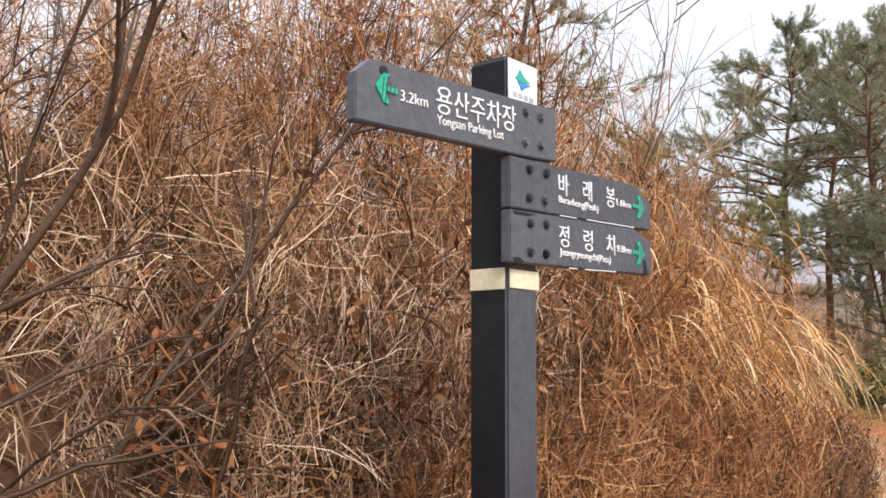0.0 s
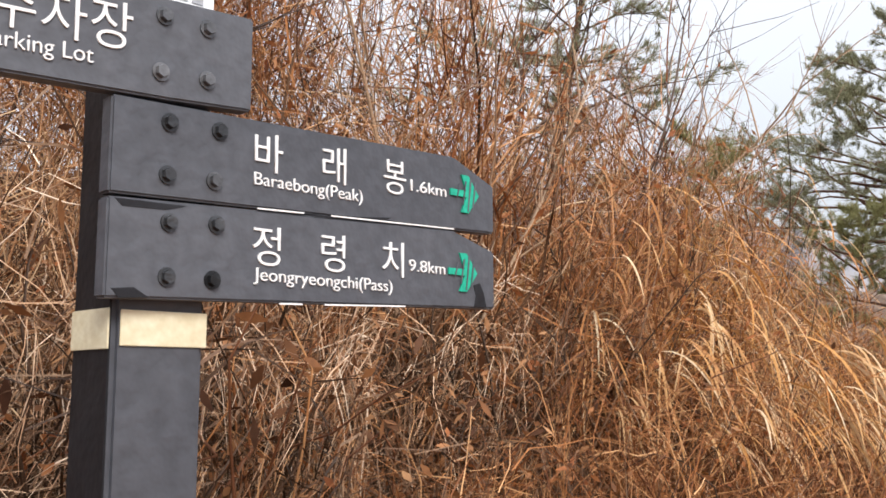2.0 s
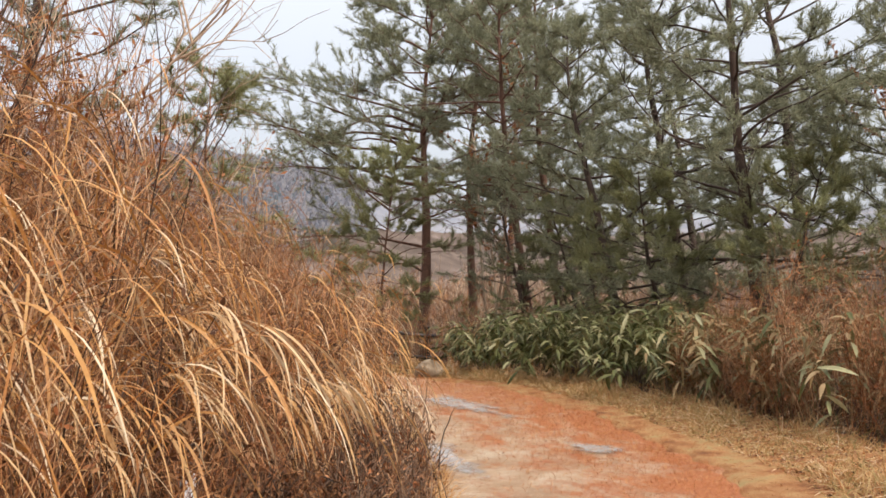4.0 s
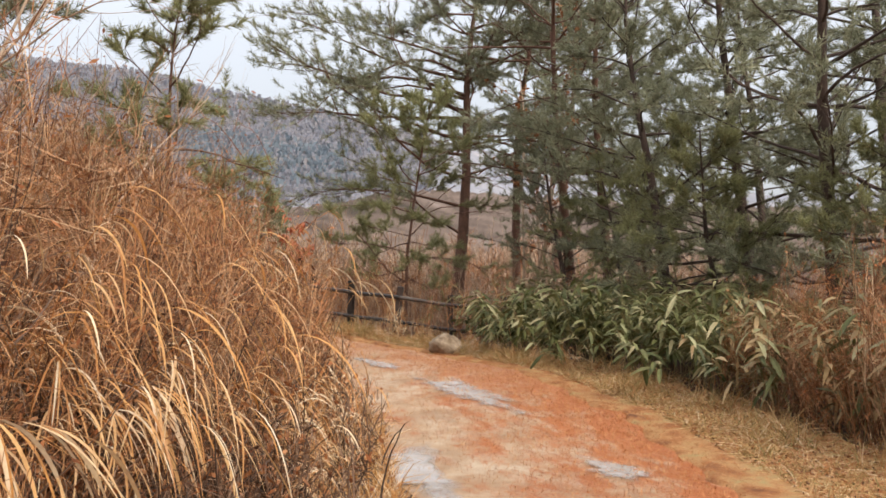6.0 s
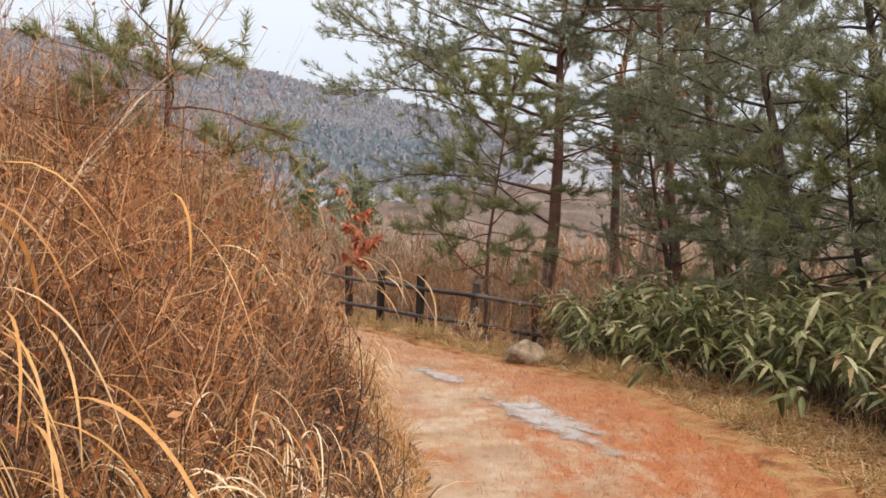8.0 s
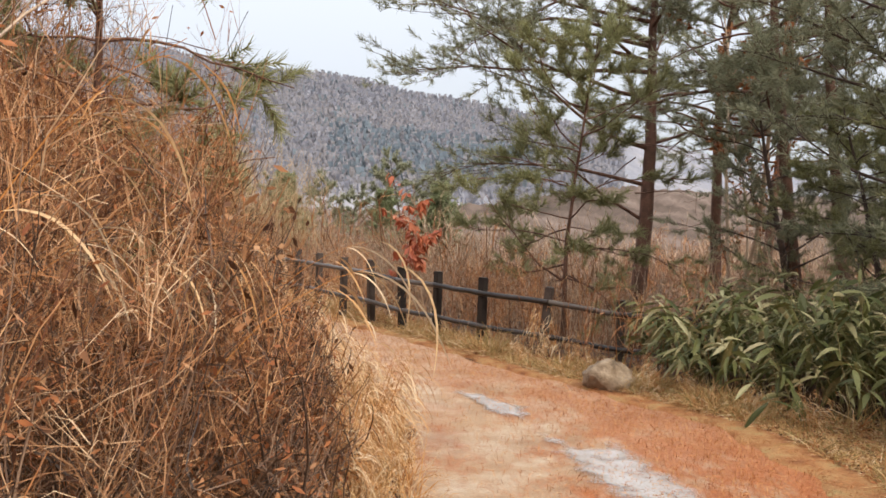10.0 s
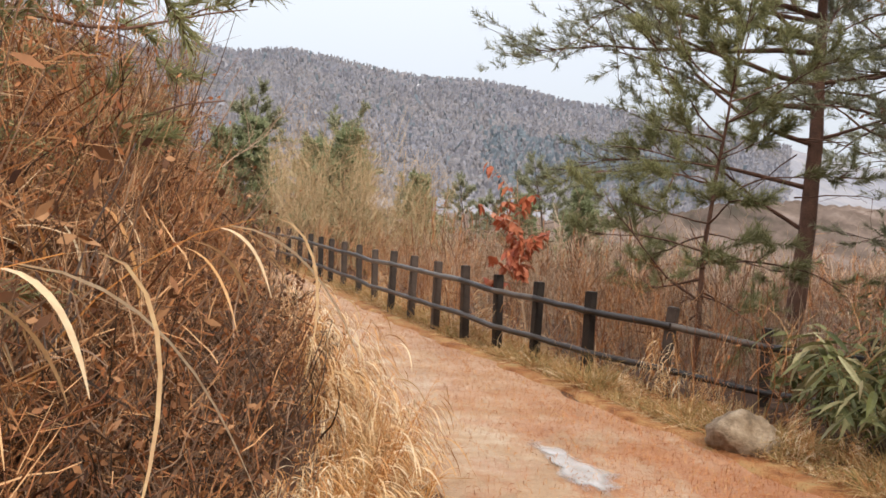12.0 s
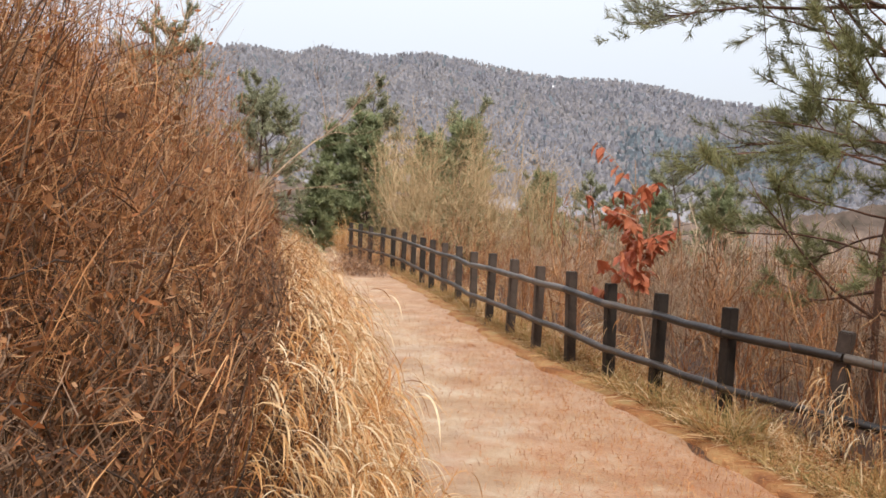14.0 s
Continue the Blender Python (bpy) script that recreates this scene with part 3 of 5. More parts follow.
def grass_meshes(name, seed, blades, tall, spread, mats, width=0.005, base_r=0.14, k=8, reach=0.9, plumes=3):
    """Upright stalks whose blades arch over and hang at the tips; a few seed heads."""
    rng = np.random.default_rng(seed)
    geo, head = Geo(), Geo()
    base = np.c_[rng.normal(size=(blades, 2)) * base_r, np.full(blades, -0.05)]
    way = np.c_[rng.normal(size=(blades, 2)) * spread, np.ones(blades)]
    ln = tall * rng.uniform(0.4, 1.15, blades)
    turn = rng.uniform(0, 6.28, blades)
    out_way = np.c_[np.cos(turn), np.sin(turn), np.zeros(blades)]
    bend = rng.uniform(0.1, 1.0, blades)[:, None] ** 0.7
    p, d, out = base.copy(), unit(way), [base.copy()]
    for i in range(k):
        f = i / (k - 1)
        d = unit(d + bend * (8 / k) * (out_way * 0.42 * (f > 0.25) + np.array([0, 0, -1.9]) * max(f - 0.35, 0)) + 0.02 * rng.normal(size=d.shape))
        p = p + d * (ln / k)[:, None]
        out.append(p.copy())
    p = np.stack(out, 1)
    r = np.linalg.norm(p[..., :2], axis=-1, keepdims=True) + 1e-6
    p[..., :2] *= reach * np.tanh(r / reach) / r
    w = width * np.interp(np.linspace(0, 1, k + 1), [0, 0.3, 0.8, 1], [0.5, 1, 0.8, 0.1])
    side = unit(np.cross(out_way, [0, 0, 1.0]) + 0.5 * rng.normal(size=way.shape))
    geo.ribbons(p, np.tile(w, (blades, 1)) * rng.uniform(0.5, 1.4, (blades, 1)), side, 0)
    q = np.repeat(p[:plumes, -1] * [1, 1, 0] + np.c_[np.zeros(plumes), np.zeros(plumes), p[:plumes, :, 2].max(1)], 40, 0)
    t0 = q + rng.normal(size=q.shape) * [0.012, 0.012, 0.06]
    td = unit(rng.normal(size=q.shape) + [0, 0, 0.6]) * 0.05
    head.ribbons(np.stack([t0, t0 + td], 1), np.full((len(q), 2), 0.0016), unit(np.cross(td, rng.normal(size=td.shape))), 0)
    return [geo.mesh(name, mats), head.mesh(name + "_heads", [STRAW])]


def arch_meshes(name, seed, stems, tall, lean, leaves, length, width, mats, base_r=0.11, stem_bend=0.0, low=0.3, fan=0.6, hang=0.0):
    """Leaning stalks with long leaves that arch over to one side and hang at the tips."""
    rng = np.random.default_rng(seed)
    blade, stalk = Geo(), Geo()
    base = np.c_[rng.normal(size=(stems, 2)) * base_r, np.full(stems, -0.05)]
    turn = rng.normal(size=stems) * fan * 0.6
    way = np.c_[np.cos(turn) * lean, np.sin(turn) * lean, np.ones(stems)] + rng.normal(size=(stems, 3)) * 0.1
    ln = tall * rng.uniform(0.5, 1.12, stems)
    p, d, out = base.copy(), unit(way), [base.copy()]
    for i in range(8):
        d = unit(d + stem_bend * i * np.array([0.10, 0, -0.05]) + 0.03 * rng.normal(size=d.shape))
        p = p + d * (ln / 8)[:, None]
        out.append(p.copy())
    s = np.stack(out, 1)
    stalk.ribbons(s, taper(stems, 9, 0.0028, 0.0012), unit(np.cross(way, rng.normal(size=way.shape))), 0)
    b0, bw = spawn(rng, s, leaves, low, 1.0, 0.1)
    n = len(b0)
    a = np.repeat(turn, leaves) + rng.normal(size=n) * fan
    away = np.c_[np.cos(a), np.sin(a), np.zeros(n)]
    l = length * rng.uniform(0.45, 1.25, n)
    d = unit(bw * (1 - hang) + away * rng.uniform(0.35, 0.9, n)[:, None])
    p, out = b0.copy(), [b0.copy()]
    g = rng.uniform(0.7, 1.3, n)[:, None]
    for i in range(9):
        d = unit(d + g * (away * 0.10 + np.array([0, 0, -0.34])) + 0.012 * rng.normal(size=d.shape))
        p = p + d * (l / 9)[:, None]
        out.append(p.copy())
    p = np.stack(out, 1)
    w = width * np.interp(np.linspace(0, 1, 10), [0, 0.25, 0.7, 1], [0.45, 1, 0.8, 0.12])
    side = unit(np.cross(away, [0, 0, 1.0]) + 0.35 * rng.normal(size=away.shape))
    blade.ribbons(p, w * rng.uniform(0.55, 1.3, (n, 1)), side, 0)
    return [blade.mesh(name, mats[:1]), stalk.mesh(name + "_stalks", mats[1:])]


GRASS_PARTS = ("blade_mass", "seed_head_mass")


def planted(name, meshes, m):
    """A plant at the pose m: one mesh, or a root with its parts."""
    if not isinstance(meshes, list):
        ob = new(name, meshes)
    else:
        ob = new(name)
        for kind, me in zip(GRASS_PARTS if name == "grass_clump" else ("blade_mass", "stalk_mass") if name == "arching_grass" else ("stem", "branchwork", "twig_mass") if name.startswith("bare") else ("branchwork", "twig_mass", "dead_foliage"), meshes):
            tagged(part(kind, me, None, ob), kind="" if kind == "stem" else "stuff")
    ob.matrix_world = m
    return ob


def scatter(name, meshes, spots, label, category, group, rng, lo=0.85, hi=1.15, sink=0.0, kind="", lean=0.0, turn=360):
    for i, (x, y, s) in enumerate(spots):
        k = s * rng.uniform(lo, hi)
        m = pose(x, y, z_at(x, y) - sink, rng.uniform(-5, 5), lean + rng.uniform(-5, 5)) @ pose(0, 0, 0, 0, 0, rng.uniform(-turn / 2, turn / 2)) @ Matrix.Diagonal((k, k, k * rng.uniform(0.9, 1.1), 1))
        tagged(planted(name, meshes[i % len(meshes)], m), label, category, group, kind)


rng = np.random.default_rng(11)
SHRUBS = [shrub_meshes("shrub", 20 + i, 32, 2.4, 0.40, [TWIG if i == 1 else TWIG_RED, DEADLEAF, STEM], 9, 5, 300, 0.38, -0.05, 0.0066, 1.0, 0.24, 0.85) for i in range(4)]
TANGLE = [shrub_meshes("tangle", 30 + i, 34, 1.9, 0.45, [(TWIG_PALE, TWIG, TWIG_PALE)[i], BROWNLEAF, STEM], 10, 5, 220, 0.35, -0.14, 0.0055, 0.95, 0.4, 1.0, 0.45, 2) for i in range(3)]
RUSTY = [shrub_meshes("rusty_tangle", 33 + i, 32, 1.7, 0.45, [(TWIG_RED, STEM)[i], BROWNLEAF, STEM], 10, 5, 420, 0.35, -0.12, 0.0055, 0.95, 0.36, 0.9, 0.3, 2) for i in range(2)]
# low mass of darkened stems, added to deepen the shaded hollows under the shrubs
UNDER = [shrub_meshes("undergrowth", 36 + i, 42, 0.9, 0.6, [STEM, DEADLEAF, STEM], 6, 3, 260, 0.35, -0.08, 0.007, 0.8, 0.25) for i in range(2)]
BRAMBLE = [shrub_meshes("bramble", 130 + i, 40, 1.15, 0.9, [(TWIG_RED, STEM)[i], BROWNLEAF, (STEM, TWIG_RED)[i]], 8, 4, 850, 0.34, -0.16, 0.0058, 0.8, 0.34) for i in range(2)]
front, upright, tangled, rusty, under, bramble = [], [], [], [], [], []
for y in np.arange(-1.5, 34, 0.78):
    for row, d in enumerate((1.0, 1.6, 2.3, 3.1)):
        yy = y + rng.uniform(-0.25, 0.25)
        x = left_edge(yy) - d - float(np.interp(yy, (13, 15, 17.5, 25, 30), (0, 0.2, 0.38, 0.38, 0.2))) - rng.uniform(-0.1, 0.2)
        if math.hypot(x - 0.1, yy - 2.2) < 0.75 or (row > 1 and 10 < yy < 14.5) or (row > 1 and yy > 27) or (row == 3 and 6 < yy < 14.5) or (yy < 2.4 and x > -0.75):
            continue
        tall = float(np.interp(yy, (4, 6, 9, 14, 17, 22, 30), (0.85, 0.85, 0.74, 0.78, 0.86, 0.8, 0.6)))
        if row < 2 and yy < 20:
            under.append((x + 0.15, yy + 0.3, (0.8, 0.95)[row]))
        if row < 2 and 2.6 < yy < 21:
            bramble.append((x + 0.28, yy + 0.1, (0.9, 1.25)[row] * (0.85 if yy < 12 else 1.0)))
        if row == 0 and 14 < yy < 30:
            bramble.append((x + 0.42, yy + 0.45, 0.62))
        if row == 0 and 8 < yy < 17:
            under.append((x + 0.35, yy, 0.95))
        if yy < 4.6:
            (rusty if yy > 3.4 and row == 0 else tangled).append((x, yy, (0.66, 0.8, 0.9, 1.05)[row]))
            if row in (1, 2) and yy > 2.5:
                upright.append((x, yy + 0.4, 0.62))
        elif row == 0:
            front.append((x, yy, tall * float(np.interp(yy, (14, 18), (0.78, 0.68)))))
        else:
            upright.append((x, yy, tall * (1.0, 1.0, 1.1, 1.15)[row]))
low_rusty = []
for i, y in enumerate(np.arange(2.9, 5.6, 0.42)):
    low_rusty.append((left_edge(y) - 0.62 - 0.2 * (i % 2), y, 0.6 + 0.08 * (i % 3)))
    bramble.append((left_edge(y) - 0.42, y + 0.2, 0.62))
for i, y in enumerate(np.arange(6.8, 8.9, 0.45)):
    bramble.append((left_edge(y) - 0.5, y, 0.72))
    under.append((left_edge(y) - 0.45, y + 0.2, 0.8))
scatter("undergrowth", UNDER, under, "low undergrowth of wet stems and dead leaves, darkened for thicket shade", "undergrowth", "undergrowth on the bank", rng)
scatter("undergrowth", BRAMBLE, bramble, "dense tangle of rust-brown twigs and curled dead leaves", "undergrowth", "undergrowth on the bank", rng, lean=6)
scatter("shrub", SHRUBS, front, "low leafless brown shrub leaning out over the trail edge", "shrub", "thicket on the bank", rng, lean=7)
scatter("shrub", SHRUBS, upright, "leafless brown shrub with a dense mass of thin upright twigs", "shrub", "thicket on the bank", rng, lean=5)
scatter("shrub", RUSTY[:1], low_rusty, "low leafless shrub with rust-brown tangled stems", "shrub", "thicket on the bank", rng, lean=8)
scatter("shrub", RUSTY, rusty, "leafless rust-brown shrub with drooping tangled branches", "shrub", "thicket on the bank", rng, lean=8)
scatter("shrub", TANGLE, tangled, "leafless shrub with pale drooping tangled branches", "shrub", "thicket on the bank", rng, lean=8)

GRASS = [grass_meshes("grass", 40 + i, 170, 1.3, 0.16, [GOLD if i % 3 else STRAW], 0.0048) for i in range(4)]
spots, arching = [], []
for y in np.arange(5.0, 34, 0.33):
    yy = y + rng.uniform(-0.15, 0.15)
    if yy < 6.2 and rng.random() < 0.6:
        spots.append((left_edge(yy) - rng.uniform(1.2, 2.2), yy, rng.uniform(1.1, 1.4)))
    if 6.2 < yy < 11.2:
        if yy < 9.4:
            spots.append((left_edge(yy) - rng.uniform(0.2, 0.5), yy, rng.uniform(0.3, 0.42)))
        if 8.7 < yy < 10.5:
            arching.append((left_edge(yy) - rng.uniform(0.35, 0.6), yy, rng.uniform(0.75, 1.0)))
        if 9.0 < yy < 10.4:
            arching.append((left_edge(yy) - rng.uniform(0.55, 0.95), yy + 0.15, rng.uniform(0.85, 1.05)))
    elif yy >= 14.5:
        spots.append((left_edge(yy) - rng.uniform(0.1, 0.35), yy, rng.uniform(0.3, 0.45)))
        arching.append((left_edge(yy) - rng.uniform(0.1, 0.45), yy, rng.uniform(0.6, 0.9)))
        arching.append((left_edge(yy) - rng.uniform(0.4, 0.95 if yy > 17.4 else 0.5), yy + 0.15, rng.uniform(0.8, 1.05) if yy > 17.4 else 0.6))
scatter("grass_clump", GRASS, spots, "clump of golden dry grass at the foot of the bank", "grass", "golden grass on the bank", rng, lean=8)
ARCHING = [arch_meshes("arching_grass", 44 + i, 9 + 2 * i, 0.85, 0.3, 11, 0.29, 0.0044, [ARCH, STALK]) for i in range(3)]
scatter("arching_grass", ARCHING, arching, "clump of bleached grass whose leaves arch over the trail edge", "grass", "arching grass at the trail edge", rng, lean=6, turn=130)
TALLGRASS = [arch_meshes("tall_arching_grass", 52 + i, 9, 1.45, 0.25, 11, 0.4, 0.0046, [(GOLD, ARCH)[i], STALK], 0.13, 0.25, 0.4) for i in range(2)]
spots = [(left_edge(y) - rng.uniform(1.0, 1.6), y, rng.uniform(0.85, 1.05)) for y in np.arange(5.1, 8.0, 0.24)] + [(left_edge(y) - 0.95, y, 0.9) for y in (8.1, 8.9)]
scatter("arching_grass", TALLGRASS, spots, "tall clump of golden grass arching out of the thicket", "grass", "tall golden grass in the thicket", rng, lean=6, turn=120)
SPARSE = [arch_meshes("sparse_grass", 56 + i, 3, 1.5, 0.25, 4, 0.42, 0.0046, [ARCH, STALK], 0.2, 0.3, 0.72, 1.0) for i in range(2)]
spots = [(left_edge(y) - 1.5 - 0.15 * (i % 3), y, 1.0 + 0.12 * (i % 2)) for i, y in enumerate((11.4, 11.9, 12.4, 12.9, 13.3, 13.7))]
scatter("arching_grass", SPARSE, spots, "sparse bleached grass blades curling out of the thicket", "grass", "bleached blades in the thicket", rng, lean=4, turn=160)
BROAD = [arch_meshes("broad_blades", 59 + i, 3, 1.55, 0.22, 6, 0.46, 0.0062, [ARCH, STALK], 0.16, 0.3, 0.72, 0.9) for i in range(2)]
scatter("arching_grass", BROAD, [(3.35, 13.1, 1.1), (3.4, 13.8, 1.1), (3.3, 14.4, 1.12), (3.3, 12.5, 1.08)], "broad bleached grass blades curling out over the thicket", "grass", "bleached blades in the thicket", rng, lean=4, turn=150)
REED = [arch_meshes("reed_grass", 48 + i, 2, 1.5, 0.2, 9, (0.5, 0.42)[i], 0.008, [(GOLD, ARCH)[i], STALK], 0.05, 1.3, 0.55, 0.5, 0.5) for i in range(2)]
scatter("arching_grass", REED, [(1.95, 7.35, 0.95), (2.0, 6.9, 0.8), (1.0, 5.9, 0.9), (1.45, 6.5, 0.95), (2.3, 8.3, 0.95)], "tall reed stalk with long hanging golden leaves", "grass", "tall reeds on the bank", rng, lean=4, turn=50)


def lawn(name, seed, n, place, tall, spread, width, droop, material, label):
    """Very many short blades over the ground as one object."""
    rg = np.random.default_rng(seed)
    x, y, s = place(rg, n)
    base = np.c_[x, y, height(x, y) + 0.01]
    way = unit(np.c_[rg.normal(size=(n, 2)) * spread, np.ones(n)])
    ln = tall * s * rg.uniform(0.5, 1.2, n)
    p, d, out = base.copy(), way, [base.copy()]
    for i in range(3):
        p = p + d * (ln / 3)[:, None]
        out.append(p.copy())
        d = unit(d + np.array([0, 0, droop]) * rg.uniform(0.3, 1.5, n)[:, None] + 0.12 * rg.normal(size=d.shape))
    p = np.stack(out, 1)
    p[..., 2] = np.maximum(p[..., 2], (base[:, 2] + 0.035)[:, None])
    p[:, 0, 2] -= 0.05
    geo = Geo()
    geo.ribbons(p, np.tile(np.array([[1, 0.9, 0.6, 0.1]]) * width, (n, 1)), unit(np.cross(way, rg.normal(size=way.shape))))
    return tagged(part(name, geo.mesh(name, [material]), None), label, "grass", kind="stuff")


def on_verge(rg, n):
    y = rg.triangular(5, 18, 40, n)
    wide = np.interp(y, (-2, 10, 16, 20, 23, 45), (1.6, 1.8, 1.3, 0.8, 0.9, 0.9))
    k = np.floor(y * 2.2) * 12.9898 + np.floor(rg.uniform(0, 1, n) * 3) * 78.233
    clump = np.abs(np.sin(k) * 43758.5) % 1
    x = right_edge(y) + (0.04 + np.abs(rg.normal(size=n)) * 0.45) * wide
    thick = np.clip(0.55 + 0.75 * wobble(x, y, 1.7) + 0.4 * wobble(y, x, 3.3), 0.38, 1.25)
    return x, y, (0.55 + 0.8 * clump) * thick


def on_left(rg, n):
    y = rg.uniform(5, 34, n)
    return left_edge(y) + 0.12 - np.abs(rg.normal(size=n)) * 0.28, y, rg.uniform(0.6, 1.3, n)


lawn("verge_grass", 61, 27000, on_verge, 0.28, 0.8, 0.0042, -0.4, VERGE, "short yellowing grass along the fence and verge")
lawn("verge_straw", 62, 17000, on_verge, 0.34, 1.5, 0.0040, -0.6, STRAW, "flattened pale straw along the verge")
lawn("bank_grass", 63, 9000, on_left, 0.32, 0.7, 0.0034, -0.5, GOLD, "short golden grass at the foot of the bank")


def on_trail(rg, n):
    y = rg.triangular(7, 14, 30, n)
    f = 1 - np.abs(rg.normal(size=n)) * 0.45
    return left_edge(y) + np.clip(f, 0.02, 1) * (right_edge(y) - left_edge(y)), y, np.ones(n)


lawn("pine_litter", 64, 18000, on_trail, 0.075, 4.0, 0.0017, -0.6, RUST, "fallen rust-coloured pine needles on the trail")

lawn("verge_litter", 65, 12000, on_verge, 0.16, 3.0, 0.0045, -0.6, RUST, "rust-coloured needles and dead stalks lying on the verge")

lawn("verge_leaves", 66, 9000, on_verge, 0.09, 2.0, 0.011, -0.5, BROWNLEAF, "curled brown leaves lying along the fence foot")


# ---- pines ----
def pine_meshes(name, seed, tall, crown, reach, r0, needle=0.15, count=21, leaf=NEEDLE, bark=BARK, per_whorl=4, gap=0.5, subs=10, twigs=4, bare=6, half=0.0072, limbs=()):
    """Trunk with limbs, and the crown of needle tufts."""
    rng = np.random.default_rng(seed)
    wood, green = Geo(), Geo(3)
    t = grow(rng, np.array([[0, 0, -0.3]]), np.array([[0.03, 0.02, 1.0]]), np.array([tall + 0.3]), 14, 0.045, 0.03)
    wood.tubes(t, taper(1, 15, r0, r0 * 0.12), 9, 0)
    zs = np.arange(crown, tall - 0.1, gap)
    starts, ways, lens = [], [], []
    for z, a, up, reach_out in limbs:
        i = int((z + 0.3) / (tall + 0.3) * 14)
        starts.append(t[0, i] + (t[0, i + 1] - t[0, i]) * ((z + 0.3) / (tall + 0.3) * 14 - i))
        ways.append([math.cos(radians(a)), math.sin(radians(a)), up])
        lens.append(reach_out)
    for z in zs:
        f = (z - crown) / (tall - crown)
        turn = rng.uniform(0, 6.28)
        for j in range(per_whorl):
            a = turn + 6.28 * j / per_whorl + rng.uniform(-0.4, 0.4)
            up = np.interp(f, [0, 0.6, 1], [0.05, 0.35, 0.9]) + rng.normal() * 0.15
            s = (z + rng.uniform(-0.15, 0.15) + 0.3) / (tall + 0.3) * 14
            i = min(int(s), 13)
            starts.append(t[0, i] + (t[0, i + 1] - t[0, i]) * (s - i))
            ways.append([math.cos(a), math.sin(a), up])
            lens.append(reach * (1.0 - 0.72 * f ** 2.2) * rng.uniform(0.5, 1.12))
    starts, ways, lens = np.array(starts), np.array(ways), np.array(lens)
    b = grow(rng, starts, ways, lens, 7, 0.13, 0.0 if limbs else 0.015)
    wood.tubes(b, taper(len(b), 8, 0.07 * r0 + 0.008 * lens, 0.004), 5, 0)
    if bare:
        z = rng.uniform(crown * 0.35, crown, bare)
        a = rng.uniform(0, 6.28, bare)
        d = grow(rng, np.c_[np.zeros(bare), np.zeros(bare), z], np.c_[np.cos(a), np.sin(a), rng.normal(size=bare) * 0.25], rng.uniform(0.4, 0.9, bare) * reach * 0.6, 5, 0.15, -0.03)
        wood.tubes(d, taper(bare, 6, 0.014, 0.003), 4, 0)
        e0, ew = spawn(rng, d, 5, 0.3, 1, 0.6, 0.5)
        e = grow(rng, e0, ew, rng.uniform(0.2, 0.6, len(e0)), 3, 0.2, -0.03)
        wood.tubes(e, taper(len(e), 4, 0.005, 0.002), 3, 0)
    s0, sw = spawn(rng, b, subs, 0.35, 1.0, 0.55, 0.35)
    sl = np.repeat(lens, subs) * rng.uniform(0.15, 0.36, len(s0)) + 0.08
    s = grow(rng, s0, sw, sl, 3, 0.18, 0.03)
    wood.ribbons(s, taper(len(s), 4, 0.008, 0.003), unit(np.cross(sw, rng.normal(size=sw.shape))), 0)
    w0, ww = spawn(rng, s, twigs, 0.25, 1.0, 0.6, 0.6)
    w = grow(rng, w0, ww + np.array([0, 0, 0.35]), rng.uniform(0.1, 0.26, len(w0)), 1, 0.1, 0.08)
    green_from = np.concatenate([w[:, -1], s[:, -1]])
    axis = np.concatenate([unit(w[:, -1] - w[:, 0]), unit(s[:, -1] - s[:, -2])])
    n = len(green_from)
    a = np.repeat(axis, count, 0)
    base = np.repeat(green_from, count, 0) - a * rng.uniform(0, needle * 1.6, n * count)[:, None]
    out = unit(np.cross(a, rng.normal(size=a.shape)))
    way = unit(a * 0.75 + out * rng.uniform(0.35, 0.95, n * count)[:, None])
    ln = needle * rng.uniform(0.7, 1.2, n * count)[:, None]
    side = unit(np.cross(way, rng.normal(size=way.shape)))
    green.blades(base, base + way * ln, side, half)
    wood.ribbons(w, taper(len(w), 2, 0.004, 0.002), unit(np.cross(ww, rng.normal(size=ww.shape))), 0)
    return wood.mesh(name + "_trunk", [bark], True), green.mesh(name + "_crown", [leaf])


def plant_pine(meshes, x, y, turn=0.0, scale=1.0, lean=(0, 0), label="", z=None):
    root = new("pine_tree")
    part("trunk", meshes[0], None, root)
    tagged(part("crown", meshes[1], None, root), kind="stuff")
    root.matrix_world = pose(x, y, z_at(x, y) if z is None else z, lean[0], lean[1], turn) @ Matrix.Scale(scale, 4)
    tagged(root, label, "pine tree", "pines beside the trail")


PINE_A = pine_meshes("pine_a", 1, 11.0, 4.6, 3.4, 0.16, gap=0.62, subs=10)
PINE_M = pine_meshes("spreading_pine", 21, 10.0, 7.2, 3.4, 0.18, gap=0.5, subs=20, twigs=4, count=23, bare=8, limbs=(
    (3.3, 178, 0.32, 3.9), (2.6, 160, 0.85, 3.2), (4.0, 200, 0.25, 4.2), (4.6, 165, 0.2, 4.2), (5.0, 184, 0.16, 4.7), (5.5, 196, 0.12, 4.9), (5.7, 174, 0.14, 4.6),
    (6.1, 186, 0.16, 4.9), (6.5, 176, 0.16, 4.5), (6.9, 195, 0.2, 4.2), (6.6, 215, 0.2, 4.2), (5.6, 225, 0.2, 4.0), (6.0, 145, 0.2, 4.0),
    (4.1, 20, 0.4, 2.6), (5.0, 330, 0.3, 3.0), (5.6, 60, 0.3, 3.0), (6.0, 105, 0.3, 3.2), (6.4, 270, 0.25, 3.6), (6.8, 0, 0.3, 3.2), (7.0, 310, 0.3, 3.2)))
